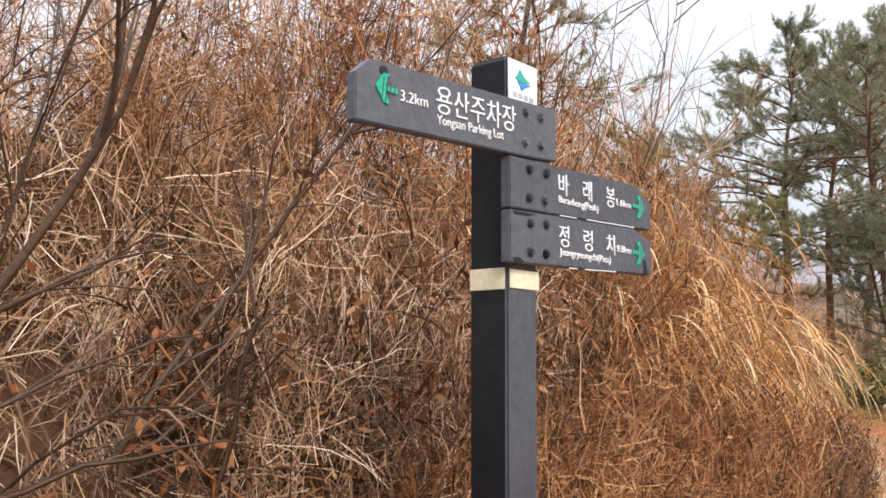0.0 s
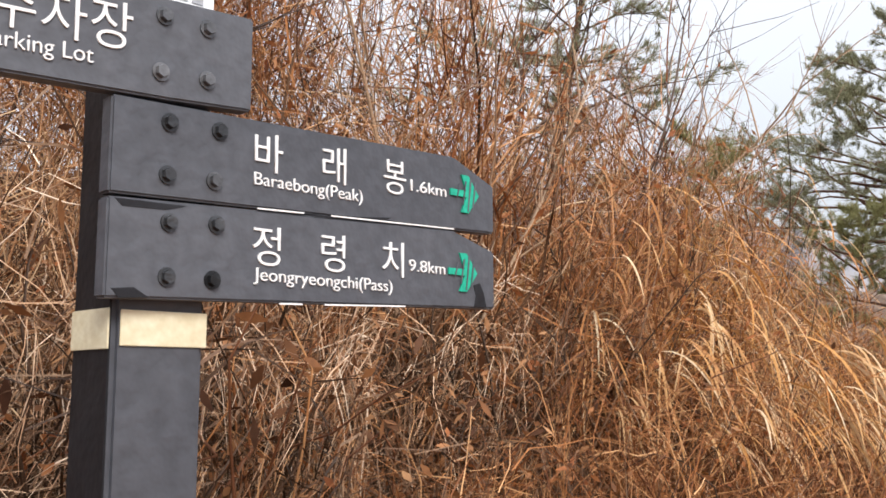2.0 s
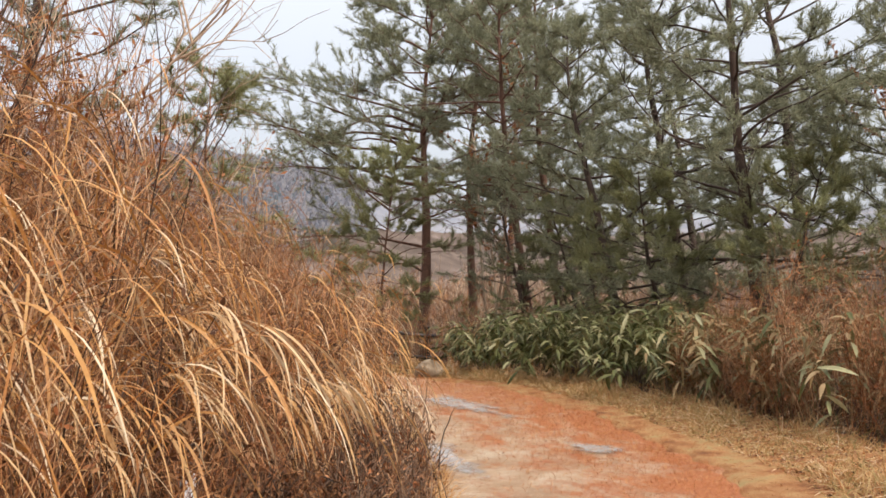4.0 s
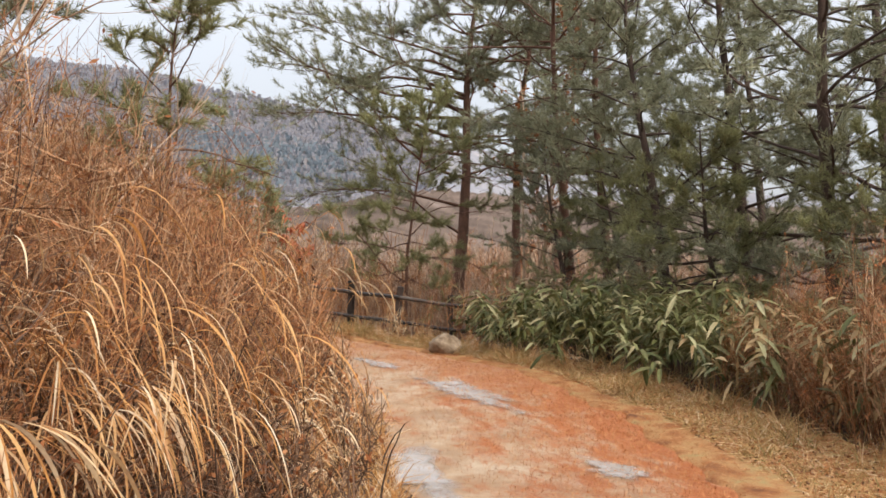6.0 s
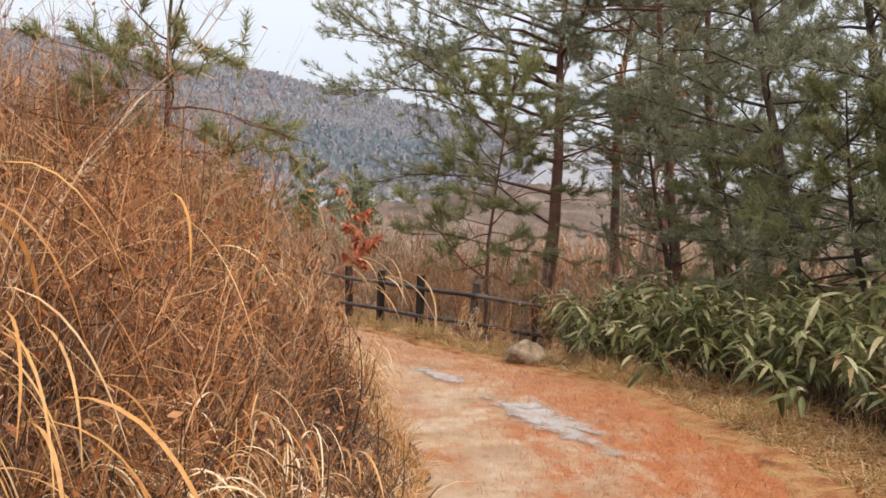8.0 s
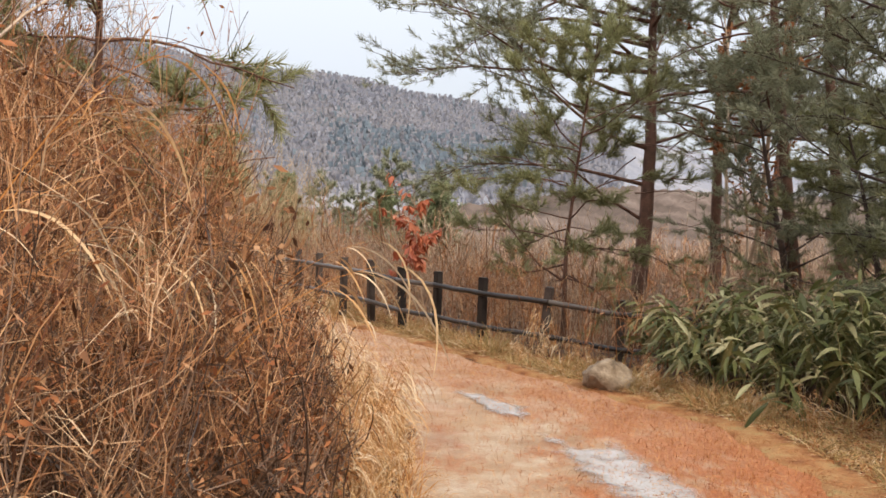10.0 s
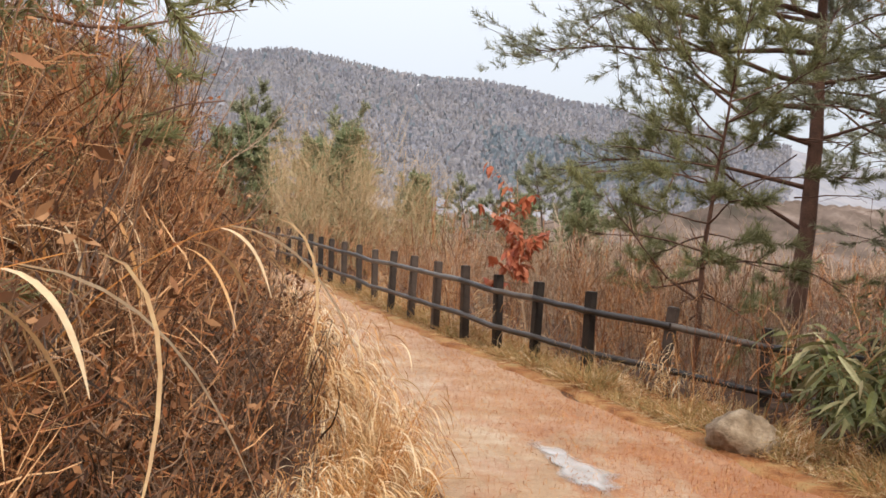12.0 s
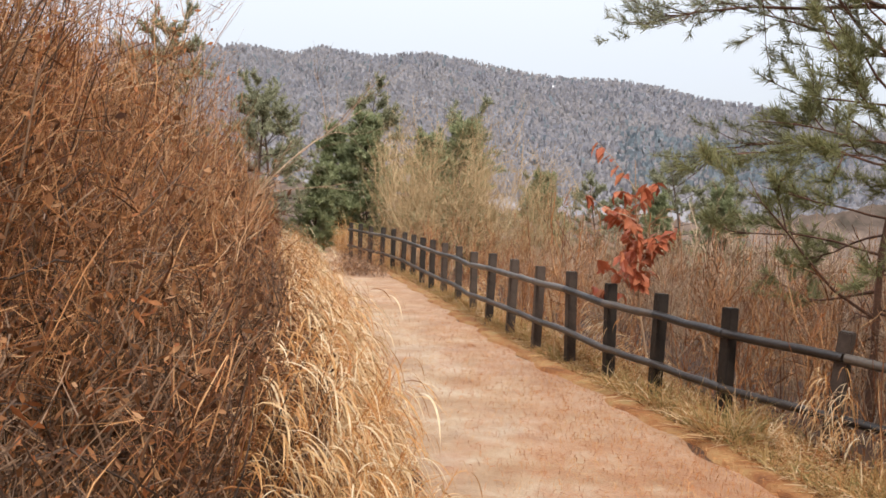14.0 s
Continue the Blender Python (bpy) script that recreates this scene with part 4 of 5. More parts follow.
PINE_B = pine_meshes("pine_b", 2, 9.5, 2.0, 3.3, 0.15, bark=BARK_SHADED, gap=0.65, subs=9)
PINE_C = pine_meshes("pine_c", 3, 7.5, 1.2, 2.9, 0.13, bark=BARK_SHADED, gap=0.6, subs=9)
PINE_D = pine_meshes("bushy_pine", 6, 5.6, 0.5, 2.6, 0.10, bark=BARK_SHADED, leaf=NEEDLE_Y, gap=0.5, subs=9, twigs=4, bare=0, count=23)
PINE_F = pine_meshes("far_pine", 7, 6.0, 0.4, 2.3, 0.10, 0.22, 9, bark=BARK_SHADED, gap=0.55, subs=8, twigs=3, bare=0, half=0.028)
PINE_Y = pine_meshes("young_pine", 4, 4.5, 0.9, 1.8, 0.045, 0.15, 40, NEEDLE_Y, gap=0.40, subs=6, twigs=3, bare=3, half=0.0055)
PINE_L = pine_meshes("left_pine", 5, 4.4, 0.8, 1.65, 0.05, 0.15, 44, NEEDLE_Y, gap=0.42, subs=4, twigs=2, bare=1, half=0.006)
TALL = "tall reddish-barked pine with open layered branches of dark needles"
DENSE = "dark pine with low branches and dense dull green needles"
plant_pine(PINE_M, 9.4, 27.6, 0, 1.0, (0, 0), "spreading red-barked pine with long limbs and layered needle pads")
plant_pine(PINE_A, 12.4, 31.5, 140, 1.02, (0, 0), TALL)
plant_pine(PINE_A, 14.5, 34.5, 250, 1.05, (0, 0), TALL)
plant_pine(PINE_A, 11.4, 24.6, 70, 0.86, (0, 0), TALL)
plant_pine(PINE_A, 13.4, 27.0, 80, 1.0, (0, 0), TALL)
for row in ((10.8, 23.3, 200, 0.6, 1), (10.9, 19.3, 160, 0.9, 1), (13.4, 20.8, 40, 0.95, 0), (12.2, 16.6, 250, 1.08, 1), (14.6, 18.5, 310, 1.05, 0),
            (12.9, 13.4, 100, 0.95, 1), (14.2, 10.4, 60, 0.95, 1), (16.2, 24.5, 330, 1.0, 0)):
    plant_pine((PINE_B, PINE_C)[row[4]], row[0], row[1], row[2], row[3], (0, 0), DENSE)
for row in ((10.9, 21.0, 30, 0.62), (11.2, 18.0, 130, 0.66), (11.4, 15.4, 220, 0.66), (11.9, 12.2, 300, 0.7), (12.6, 23.6, 10, 0.7)):
    plant_pine(PINE_D, row[0], row[1], row[2], row[3], (0, 0), "bushy half-grown pine with olive needles down to the ground")
plant_pine(PINE_Y, 7.45, 24.3, 0, 1.0, (0, 0), "slender young pine with sparse yellow-green needle tufts", 0.05)
plant_pine(PINE_L, 2.85, 15.6, 150, 0.84, (0, 0), "young pine standing above the bank with upswept branches", 1.0)
plant_pine(PINE_C, 0.6, 14.3, 30, 0.75, (0, 0), "pine rising behind the bank thicket", 2.6)
CONIFER = pine_meshes("valley_conifer", 17, 6.0, 0.3, 1.75, 0.10, 0.28, 11, CONIFER_LEAF, BARK_SHADED, per_whorl=6, gap=0.34, subs=6, twigs=2, bare=0, half=0.05)
for row in ((-4.4, 45.6, 0.72), (-5.9, 47.2, 0.66), (-1.0, 43.0, 0.72), (-2.2, 44.6, 0.66), (-5.0, 42.0, 0.42), (7.6, 58.5, 0.72), (4.6, 60.0, 0.66), (0.4, 55, 0.7)):
    plant_pine(CONIFER, row[0], row[1], row[1] * 37, row[2], (0, 0), "distant dense green conifer in the valley")
for row in ((-6.8, 52, 0.85), (-3.3, 54, 0.9), (-9.5, 49, 0.8), (-11.5, 44, 0.8), (5.8, 76, 1.0), (8.5, 80, 0.9), (-1, 60, 0.6), (1.5, 66, 0.7), (-6.3, 41, 0.6), (3, 62, 0.6)):
    plant_pine(PINE_F, row[0], row[1], row[1] * 37, row[2] * 1.15, (0, 0), "distant rounded dark green pine in the valley")


# ---- bare saplings ----
def sapling_mesh(name, seed, tall, stems, lean, material, thick=0.014, branches=8, twigs=5, bend=(0, 0)):
    rng = np.random.default_rng(seed)
    geo, bran, fine = Geo(), Geo(), Geo()
    base = np.c_[rng.normal(size=(stems, 2)) * 0.08, np.full(stems, -0.1)]
    way = np.c_[rng.normal(size=(stems, 2)) * lean + np.array(bend), np.ones(stems)]
    s = grow(rng, base, way, tall * rng.uniform(0.7, 1.05, stems), 9, 0.09, 0.0)
    geo.tubes(s, taper(stems, 10, thick, thick * 0.15), 6, 0)
    b0, bw = spawn(rng, s, branches, 0.2, 0.95, 0.45)
    b = grow(rng, b0, bw, tall * rng.uniform(0.15, 0.4, len(b0)), 5, 0.12, 0.02)
    bran.tubes(b, taper(len(b), 6, thick * 0.45, thick * 0.1), 4, 0)
    t0, tw = spawn(rng, b, twigs, 0.25, 1, 0.5)
    t = grow(rng, t0, tw, tall * rng.uniform(0.05, 0.16, len(t0)), 3, 0.15, 0.02)
    fine.tubes(t, taper(len(t), 4, thick * 0.18, thick * 0.07), 3, 0)
    return [g.mesh(name, [material]) for g in (geo, bran, fine)]


BARE = [sapling_mesh("bare_sapling", 70 + i, 3.2, 2, 0.25, STEM_DARK) for i in range(2)]
BAREG = [sapling_mesh("bare_tree", 75 + i, 4.2, 3, 0.3, TWIG_GREY, 0.02, 12, 7) for i in range(2)]
for x, y, s, t, m in ((-1.25, 2.2, 0.62, 10, 0), (0.5, 5.8, 1.0, 60, 0), (1.3, 7.2, 0.6, 200, 1), (-0.6, 6.5, 1.0, 120, 1), (0.2, 9.0, 1.1, 20, 0)):
    ob = planted("bare_sapling", BARE[m], pose(x, y, z_at(x, y), 0, 0, t) @ Matrix.Scale(s, 4))
    tagged(ob, "leafless sapling with dark wet stems in the thicket", "sapling", "bare saplings")
STEM_NEAR = sapling_mesh("near_stem", 79, 2.3, 1, 0.05, STEM_DARK, 0.0155, 9, 6, (0.72, -0.05))
for x, y, s, t in ((-1.25, 1.95, 1.0, 0), (-1.0, 2.35, 0.8, 35)):
    ob = planted("bare_sapling", STEM_NEAR, pose(x, y, z_at(x, y), 0, 0, t) @ Matrix.Scale(s, 4))
    tagged(ob, "leaning dark bare stem with forked side branches", "sapling", "bare saplings")
for x, y, s, t in ((0.15, 4.7, 0.55, 40), (0.9, 8.6, 0.8, 10), (1.0, 11.5, 1.0, 0), (2.0, 13.5, 0.9, 90), (-0.6, 10.0, 1.15, 200), (3.05, 40.2, 0.7, 30), (-2.5, 20, 0.9, 30), (-0.5, 26, 0.9, 70), (8.3, 26.5, 0.6, 10), (5.6, 28, 0.5, 50)):
    ob = planted("bare_tree", BAREG[int(t) // 10 % 2], pose(x, y, z_at(x, y), 0, 0, t) @ Matrix.Scale(s, 4))
    tagged(ob, "small leafless grey tree with fine branches", "tree", "bare trees")

# ---- oaks among the pines that keep their withered leaves ----
def leafy_mesh(name, seed, tall, n):
    rg = np.random.default_rng(seed)
    wood, dead = Geo(), Geo()
    s = grow(rg, np.zeros((2, 3)) + [[0, 0, -0.2], [0.1, 0, -0.2]], np.array([[0.05, 0, 1.0], [-0.12, 0.05, 1.0]]), np.array([tall, tall * 0.85]), 9, 0.06, 0.02)
    wood.tubes(s, taper(2, 10, 0.05, 0.01), 6)
    b0, bw = spawn(rg, s, 16, 0.3, 0.98, 0.5)
    b = grow(rg, b0, bw, rg.uniform(0.6, 1.6, len(b0)), 5, 0.15, 0.03)
    wood.tubes(b, taper(len(b), 6, 0.016, 0.004), 4)
    a, d = spawn(rg, b, n // len(b), 0.3, 1.0, 1.2)
    d = d * rg.uniform(0.07, 0.13, len(a))[:, None]
    dead.ribbons(np.stack([a, a + d * 0.5, a + d], 1), np.tile([[0.006, 0.032, 0.004]], (len(a), 1)), unit(np.cross(d, rg.normal(size=d.shape))))
    return wood.mesh(name + "_trunk", [TWIG_GREY]), dead.mesh(name + "_leaves", [DEADLEAF])


LEAFY = leafy_mesh("leafy_oak", 55, 8.0, 700)
for x, y, s, t in ((10.6, 26.2, 1.0, 0), (12.0, 28.4, 0.9, 120), (13.6, 14.6, 0.8, 60)):
    root = new("oak_tree")
    part("trunk", LEAFY[0], None, root)
    tagged(part("dead_foliage", LEAFY[1], None, root), kind="stuff")
    root.matrix_world = pose(x, y, z_at(x, y), 0, 0, t) @ Matrix.Scale(s, 4)
    tagged(root, "slim grey oak with a few orange withered leaves", "tree", "oaks among the pines")

# ---- valley scrub beyond the fence ----
FARSCRUB = [shrub_meshes("far_scrub", 105 + i, 14, 1.5, 0.3, [TWIG_GREY if i % 3 else TWIG_RED, DEADLEAF], 5, 3, 0, 0.6, 0.0, 0.013, 1.2) for i in range(3)]
frg = np.random.default_rng(77)
spots = []
while len(spots) < 110:
    x, y = frg.uniform(-6, 30), frg.uniform(34, 66)
    if x > float(right_edge(y)) + 4 :
        spots.append((x, y, frg.uniform(1.3, 2.3)))
scatter("scrub_bush", FARSCRUB, spots, "leafless grey-brown bush across the valley", "shrub", "far valley scrub", frg)
SCRUB = [shrub_meshes("scrub", 90 + i, 20, 1.5, 0.25, [TWIG_GREY if i % 3 else TWIG_RED, DEADLEAF], 7, 3, 30, 0.6, reach=1.1, thick=0.0075) for i in range(3)]
spots = []
for y in np.arange(20.5, 50, 1.6):
    for d in np.arange(1.5, 11, 1.6 if y < 36 else 2.4):
        yy = y + rng.uniform(-0.5, 0.5)
        spots.append((float(np.interp(yy, RIGHT_Y, RIGHT_X)) + d + rng.uniform(-0.4, 0.4), yy, 1.0 + 0.25 * (d > 5)))
scatter("scrub_bush", SCRUB, spots, "waist-high leafless reddish-grey scrub in the dip", "shrub", "valley scrub", rng)
WILLOW = shrub_meshes("willow", 97, 60, 3.6, 0.38, [TWIG_TAN, TWIG_TAN], 10, 4, 0, 0.5, 0.0, 0.009, 2.6)
for x, y, s in ((-0.3, 39.5, 1.15), (1.3, 41, 1.0), (-1.6, 43, 1.1)):
    ob = planted("willow_bush", WILLOW, pose(x, y, z_at(x, y) + 0.2, 0, 0, x * 50) @ Matrix.Scale(s, 4))
    tagged(ob, "broad tan willow bush with upright bare shoots", "bush", "willow bushes")

# ---- fence ----
TOPS = ((8.5, 21.0, 0.74), (7.63, 21.37, 0.78), (6.77, 21.62, 0.91), (5.99, 22.28, 0.97), (5.44, 23.10, 1.02), (4.94, 23.93, 1.03), (4.47, 24.72, 1.10), (4.03, 25.51, 1.12), (3.57, 26.49, 1.14),
        (3.14, 27.31, 1.17), (2.63, 28.55, 1.15), (2.13, 29.81, 1.20), (1.63, 30.93, 1.21), (1.15, 32.0, 1.24), (0.68, 33.1, 1.27), (0.2, 34.2, 1.30), (-0.3, 35.3, 1.34), (-0.85, 36.3, 1.37), (-1.4, 37.3, 1.40), (-2.0, 38.2, 1.42), (-2.6, 39.2, 1.45), (-3.2, 40.2, 1.47))
fence = new("fence")
tagged(fence, "dark wet timber post-and-rail fence with two round rails", "fence")
frng = np.random.default_rng(5)
PA = box(-0.05, 0.05, -0.05, 0.05, -1.35, 0.0, 0.008)
post_mesh = bpy.data.meshes.new("post")
PA.to_mesh(post_mesh)
PA.free()
post_mesh.materials.append(POST)
for i, (x, y, z) in enumerate(TOPS):
    p = part("post", post_mesh, None, fence)
    lean = -7 if i == 2 else frng.uniform(-1.5, 1.5)
    x2, y2 = TOPS[min(i + 1, len(TOPS) - 1)][:2]
    x1, y1 = TOPS[max(i - 1, 0)][:2]
    p.matrix_world = pose(x, y, z + frng.uniform(-0.015, 0.015), frng.uniform(-1.5, 1.5), lean, math.degrees(math.atan2(y2 - y1, x2 - x1)))


def rail(a, b, r):
    a, b = Vector(a), Vector(b)
    rg = np.random.default_rng(int(abs(a.x * 100)))
    k = 5
    line = np.array([[a.lerp(b, i / (k - 1))[j] for j in range(3)] for i in range(k)])
    line[1:-1] += rg.normal(size=(k - 2, 3)) * 0.003
    geo = Geo()
    geo.tubes(line[None], np.full((1, k), r) * rg.uniform(0.93, 1.07, (1, k)), 10)
    return geo.mesh("rail", [RAIL], True)


for low, r in ((0.19, 0.036), (0.63, 0.034)):
    for i in range(len(TOPS) - 1):
        a, b = Vector(TOPS[i]), Vector(TOPS[i + 1])
        side = Vector((-(b - a).y, (b - a).x, 0)).normalized()
        off = side * 0.065 - Vector((0, 0, low))
        ext = (b - a) * 0.01
        part("rail", rail(a + off - ext, b + off + ext, r), None, fence)

# ---- rock ----
bm = bmesh.new()
bmesh.ops.create_icosphere(bm, subdivisions=4, radius=1)
for v in bm.verts:
    n = noise.noise(v.co * 1.1) * 0.34 + abs(noise.noise(v.co * 2.3)) * 0.22 + noise.noise(v.co * 4.5) * 0.11 + abs(noise.noise(v.co * 9)) * 0.07
    v.co *= 1 + n
    v.co.x *= 0.255
    v.co.y *= 0.21
    v.co.z = max(v.co.z * 0.20, -0.12)
for f in bm.faces:
    f.smooth = True
rock = part("rock", bm, ROCK)
rock.matrix_world = pose(7.0, 19.2, 0.11, 0, 4, 12)
tagged(rock, "rounded pale granite boulder at the trail edge", "rock")


# ---- bamboo ----
def leaf_mesh(name, ln, w, material):
    """A long pointed leaf, folded along its midrib and drooping."""
    k = 6
    verts, faces = [], []
    for i in range(k):
        f = i / (k - 1)
        ww = w * (0.15 + 1.7 * f) * (1 - f) ** 0.8 * 1.4 if f < 1 else 0.0
        z = -0.35 * ln * f * f
        verts += [(-ww, f * ln * 0.95, z + ww * 0.35), (0, f * ln * 0.95, z), (ww, f * ln * 0.95, z + ww * 0.35)]
    for i in range(k - 1):
        for j in (0, 1):
            a = i * 3 + j
            faces.append((a, a + 1, a + 4, a + 3))
    me = bpy.data.meshes.new(name)
    me.from_pydata(verts, [], faces)
    me.materials.append(material)
    return me


LEAVES = [leaf_mesh("leaf", l, w, SASA) for l, w in ((0.28, 0.032), (0.34, 0.035), (0.23, 0.027))]


def bamboo(x, y, tall, radius, seed, singles, culms=46, dry=False):
    """A clump of dwarf bamboo: culms, many leaves in one part, the outer ones singly."""
    rg = np.random.default_rng(seed)
    root = new("bamboo_clump")
    root.matrix_world = pose(x, y, z_at(x, y))
    wood, green = Geo(), Geo()
    base = np.c_[rg.normal(size=(culms, 2)) * radius * 0.55, np.full(culms, -0.1)]
    way = np.c_[base[:, :2] * 0.35 + rg.normal(size=(culms, 2)) * 0.16, np.ones(culms)]
    c = grow(rg, base, way, tall * rg.uniform(0.65, 1.1, culms), 6, 0.07, -0.03)
    wood.tubes(c, taper(culms, 7, 0.0045, 0.002), 4)
    tagged(part("culm_mass", wood.mesh("culms", [CULM]), None, root), kind="stuff")
    b0, bw = spawn(rg, c, 11, 0.42, 1.0, 0.8)
    flat = unit(bw * [1, 1, 0.25] + rg.normal(size=bw.shape) * [0.5, 0.5, 0.2])
    ln = rg.uniform(0.18, 0.34, len(b0))
    k = 5
    f = np.linspace(0, 1, k)
    p = b0[:, None] + flat[:, None] * (f * 0.92)[None, :, None] * ln[:, None, None] + np.array([0, 0, -1]) * (f ** 2)[None, :, None] * (ln * rg.uniform(0.25, 0.75, len(b0)))[:, None, None]
    side = unit(np.cross(flat, [0, 0, 1.0]) + rg.normal(size=flat.shape) * 0.35)
    green.ribbons(p, np.tile([[0.004, 0.022, 0.026, 0.016, 0.001]], (len(b0), 1)), side)
    tagged(part("foliage", green.mesh("foliage", [SASA_DRY if dry else SASA_I]), None, root), kind="stuff")
    order = np.argsort((b0[:, 0] * 0.6 + b0[:, 1] * 0.8) - b0[:, 2] * 0.4)
    for i in order[:singles * 2:2]:
        o = part("leaf", LEAVES[int(rg.integers(0, 3))], None, root)
        q = b0[i] + rg.normal(size=3) * 0.04
        o.matrix_local = pose(*q, rg.uniform(-55, 10), rg.uniform(-35, 35), rg.uniform(0, 360)) @ Matrix.Scale(rg.uniform(0.8, 1.15), 4)
    tagged(root, "half-withered dwarf bamboo among dry shrubs" if dry else "clump of dwarf bamboo with long drooping green leaves", "bamboo", "bamboo along the trail")


for n, (x, y, tall, r) in enumerate(((8.25, 19.9, 1.15, 0.5), (8.65, 18.7, 1.3, 0.6), (9.0, 17.6, 1.35, 0.6), (9.3, 16.4, 1.4, 0.6), (9.1, 20.0, 1.35, 0.7), (9.7, 18.6, 1.5, 0.7), (9.45, 15.2, 1.35, 0.55), (10.1, 17.0, 1.5, 0.7), (9.7, 12.7, 1.45, 0.5), (9.7, 11.0, 1.5, 0.55), (9.65, 13.9, 1.4, 0.5), (9.75, 9.6, 1.5, 0.55))):
    bamboo(x, y, tall, r, 200 + n, 20 if n in (4, 5, 7) else 40 if n > 7 else 90, dry=n > 7)

DRYSHRUB = [shrub_meshes("dry_shrub", 120 + i, 40, 1.8, 0.3, [(TWIG_RED, TWIG)[i], DEADLEAF], 9, 4, 420, 0.42, curl=0.2, fork=0.7) for i in range(2)]
scatter("dry_shrub", DRYSHRUB, [(9.5, 14.4, 0.85), (9.45, 13.5, 0.95), (9.4, 12.6, 1.0), (9.45, 11.6, 1.02), (9.4, 10.6, 1.05), (9.6, 9.3, 1.1), (10.5, 12.9, 1.2), (10.7, 11.2, 1.25), (10.4, 14.2, 1.1), (10.1, 8.4, 1.1)], "rusty dry shrub mixed into the bamboo", "shrub", "dry shrubs along the trail", rng)

# ---- red oak sapling ----
oak = new("oak_sapling")
oak.matrix_world = pose(5.36, 24.35, z_at(5.36, 24.35) - 0.12)
og = np.random.default_rng(8)
wood = Geo()
s = grow(og, np.array([[0.03, 0, -0.2]]), np.array([[-0.05, 0, 1.0]]), np.array([2.55]), 8, 0.05, 0.02)
wood.tubes(s, taper(1, 9, 0.014, 0.004), 7)
b0, bw = spawn(og, s, 24, 0.46, 0.88, 0.8, 0.3)
b = grow(og, b0, bw * [1.7, 1.7, 0.6], og.uniform(0.25, 0.75, 24), 5, 0.15, 0.03)
wood.tubes(b, taper(24, 6, 0.006, 0.002), 5)
part("trunk", wood.mesh("oak_wood", [TWIG_GREY]), None, oak)


def oak_leaf(name, ln, w):
    k = 7
    verts, faces = [], []
    for i in range(k):
        f = i / (k - 1)
        ww = w * math.sin(math.pi * min(1, 0.08 + f * 0.92)) * (1.0 if i % 2 else 0.72)
        verts += [(-ww, f * ln, -0.3 * ln * f * f + ww * 0.3), (0, f * ln, -0.3 * ln * f * f), (ww, f * ln, -0.3 * ln * f * f + ww * 0.3)]
    for i in range(k - 1):
        for j in (0, 1):
            a = i * 3 + j
            faces.append((a, a + 1, a + 4, a + 3))
    me = bpy.data.meshes.new(name)
    me.from_pydata(verts, [], faces)
    me.materials.append(REDLEAF)
    return me


OAK = [oak_leaf("leaf", 0.155, 0.046), oak_leaf("leaf", 0.12, 0.038)]
l0, lw = spawn(og, b, 11, 0.3, 1.0, 0.6)
for i in range(len(l0)):
    o = part("leaf", OAK[i % 2], None, oak)
    o.matrix_local = pose(*l0[i], og.uniform(-70, 0), og.uniform(-40, 40), og.uniform(0, 360))
tagged(oak, "slender oak sapling still holding rust-red leaves", "tree")

# ---- straw tufts along the fence, rust bushes at the trail's end ----
vrg = np.random.default_rng(91)
spots = []
for y in np.arange(17.0, 33, 0.5):
    for _ in range(2 if y < 23 else 1):
        spots.append((float(right_edge(y)) + vrg.uniform(0.2, 0.8), y + vrg.uniform(-0.25, 0.25), vrg.uniform(0.3, 0.56)))
for y in (21.5, 24.2, 25.0, 27.8, 28.4, 30.5):
    spots.append((float(right_edge(y)) + vrg.uniform(0.75, 1.0), y, vrg.uniform(0.7, 0.95)))
scatter("arching_grass", ARCHING, spots, "small tuft of bleached straw at the fence foot", "grass", "straw tufts along the fence", vrg, turn=360)
scatter("undergrowth", BRAMBLE, [(-1.9, 34.6, 1.0), (-0.9, 34.4, 0.8), (-2.7, 33.6, 1.1), (-1.4, 35.6, 1.1), (-0.2, 35.6, 0.8)], "rust-brown bush of dead leaves at the bend of the trail", "undergrowth", "undergrowth on the bank", vrg)
scatter("grass_clump", GRASS, [(-3.3, 41.2, 0.9), (-2.5, 41.0, 0.8), (-4.0, 42.2, 1.0), (-1.9, 39.6, 0.7), (-1.2, 38.6, 0.75), (-4.6, 43.4, 1.0)], "pale golden grass where the fence ends", "grass", "grass at the bend", vrg, lean=4)
BARE_STEM = shrub_meshes("bare_stem", 171, 2, 1.9, 0.25, [STEM_DARK, DEADLEAF, STEM_DARK], 3, 2, 5, 0.1, 0.0, 0.009, 1.0, 0.06)
scatter("shrub", [BARE_STEM], [(1.25, 6.95, 1.0)], "two dark bare stems leaning out of the thicket", "shrub", "", vrg, lean=16, turn=20)

# ---- signpost ----
o_sign = Vector((0.291, 2.493, 2.356))
u = Vector((0.631, 0.774, -0.0525)).normalized()
zax = Vector((0.017, 0.054, 1.0))
zax = (zax - u * zax.dot(u)).normalized()
yax = zax.cross(u)
M = Matrix((u, yax, zax)).transposed().to_4x4()
M.translation = o_sign
sign = new("signpost")
sign.matrix_world = M
tagged(sign, "charcoal timber trail signpost with three pointed direction boards", "signpost")
post = part("post", box(-0.180, -0.050, 0.030, 0.142, -2.15, 0.275, 0.007), SIGN, sign)
# near-black sheet over the post's side face, darker than its front
wet = part("wet_side", box(-0.1825, -0.1795, 0.036, 0.137, -2.1, 0.262, 0.001), SIGN_BLACK, post, "black side of the post")


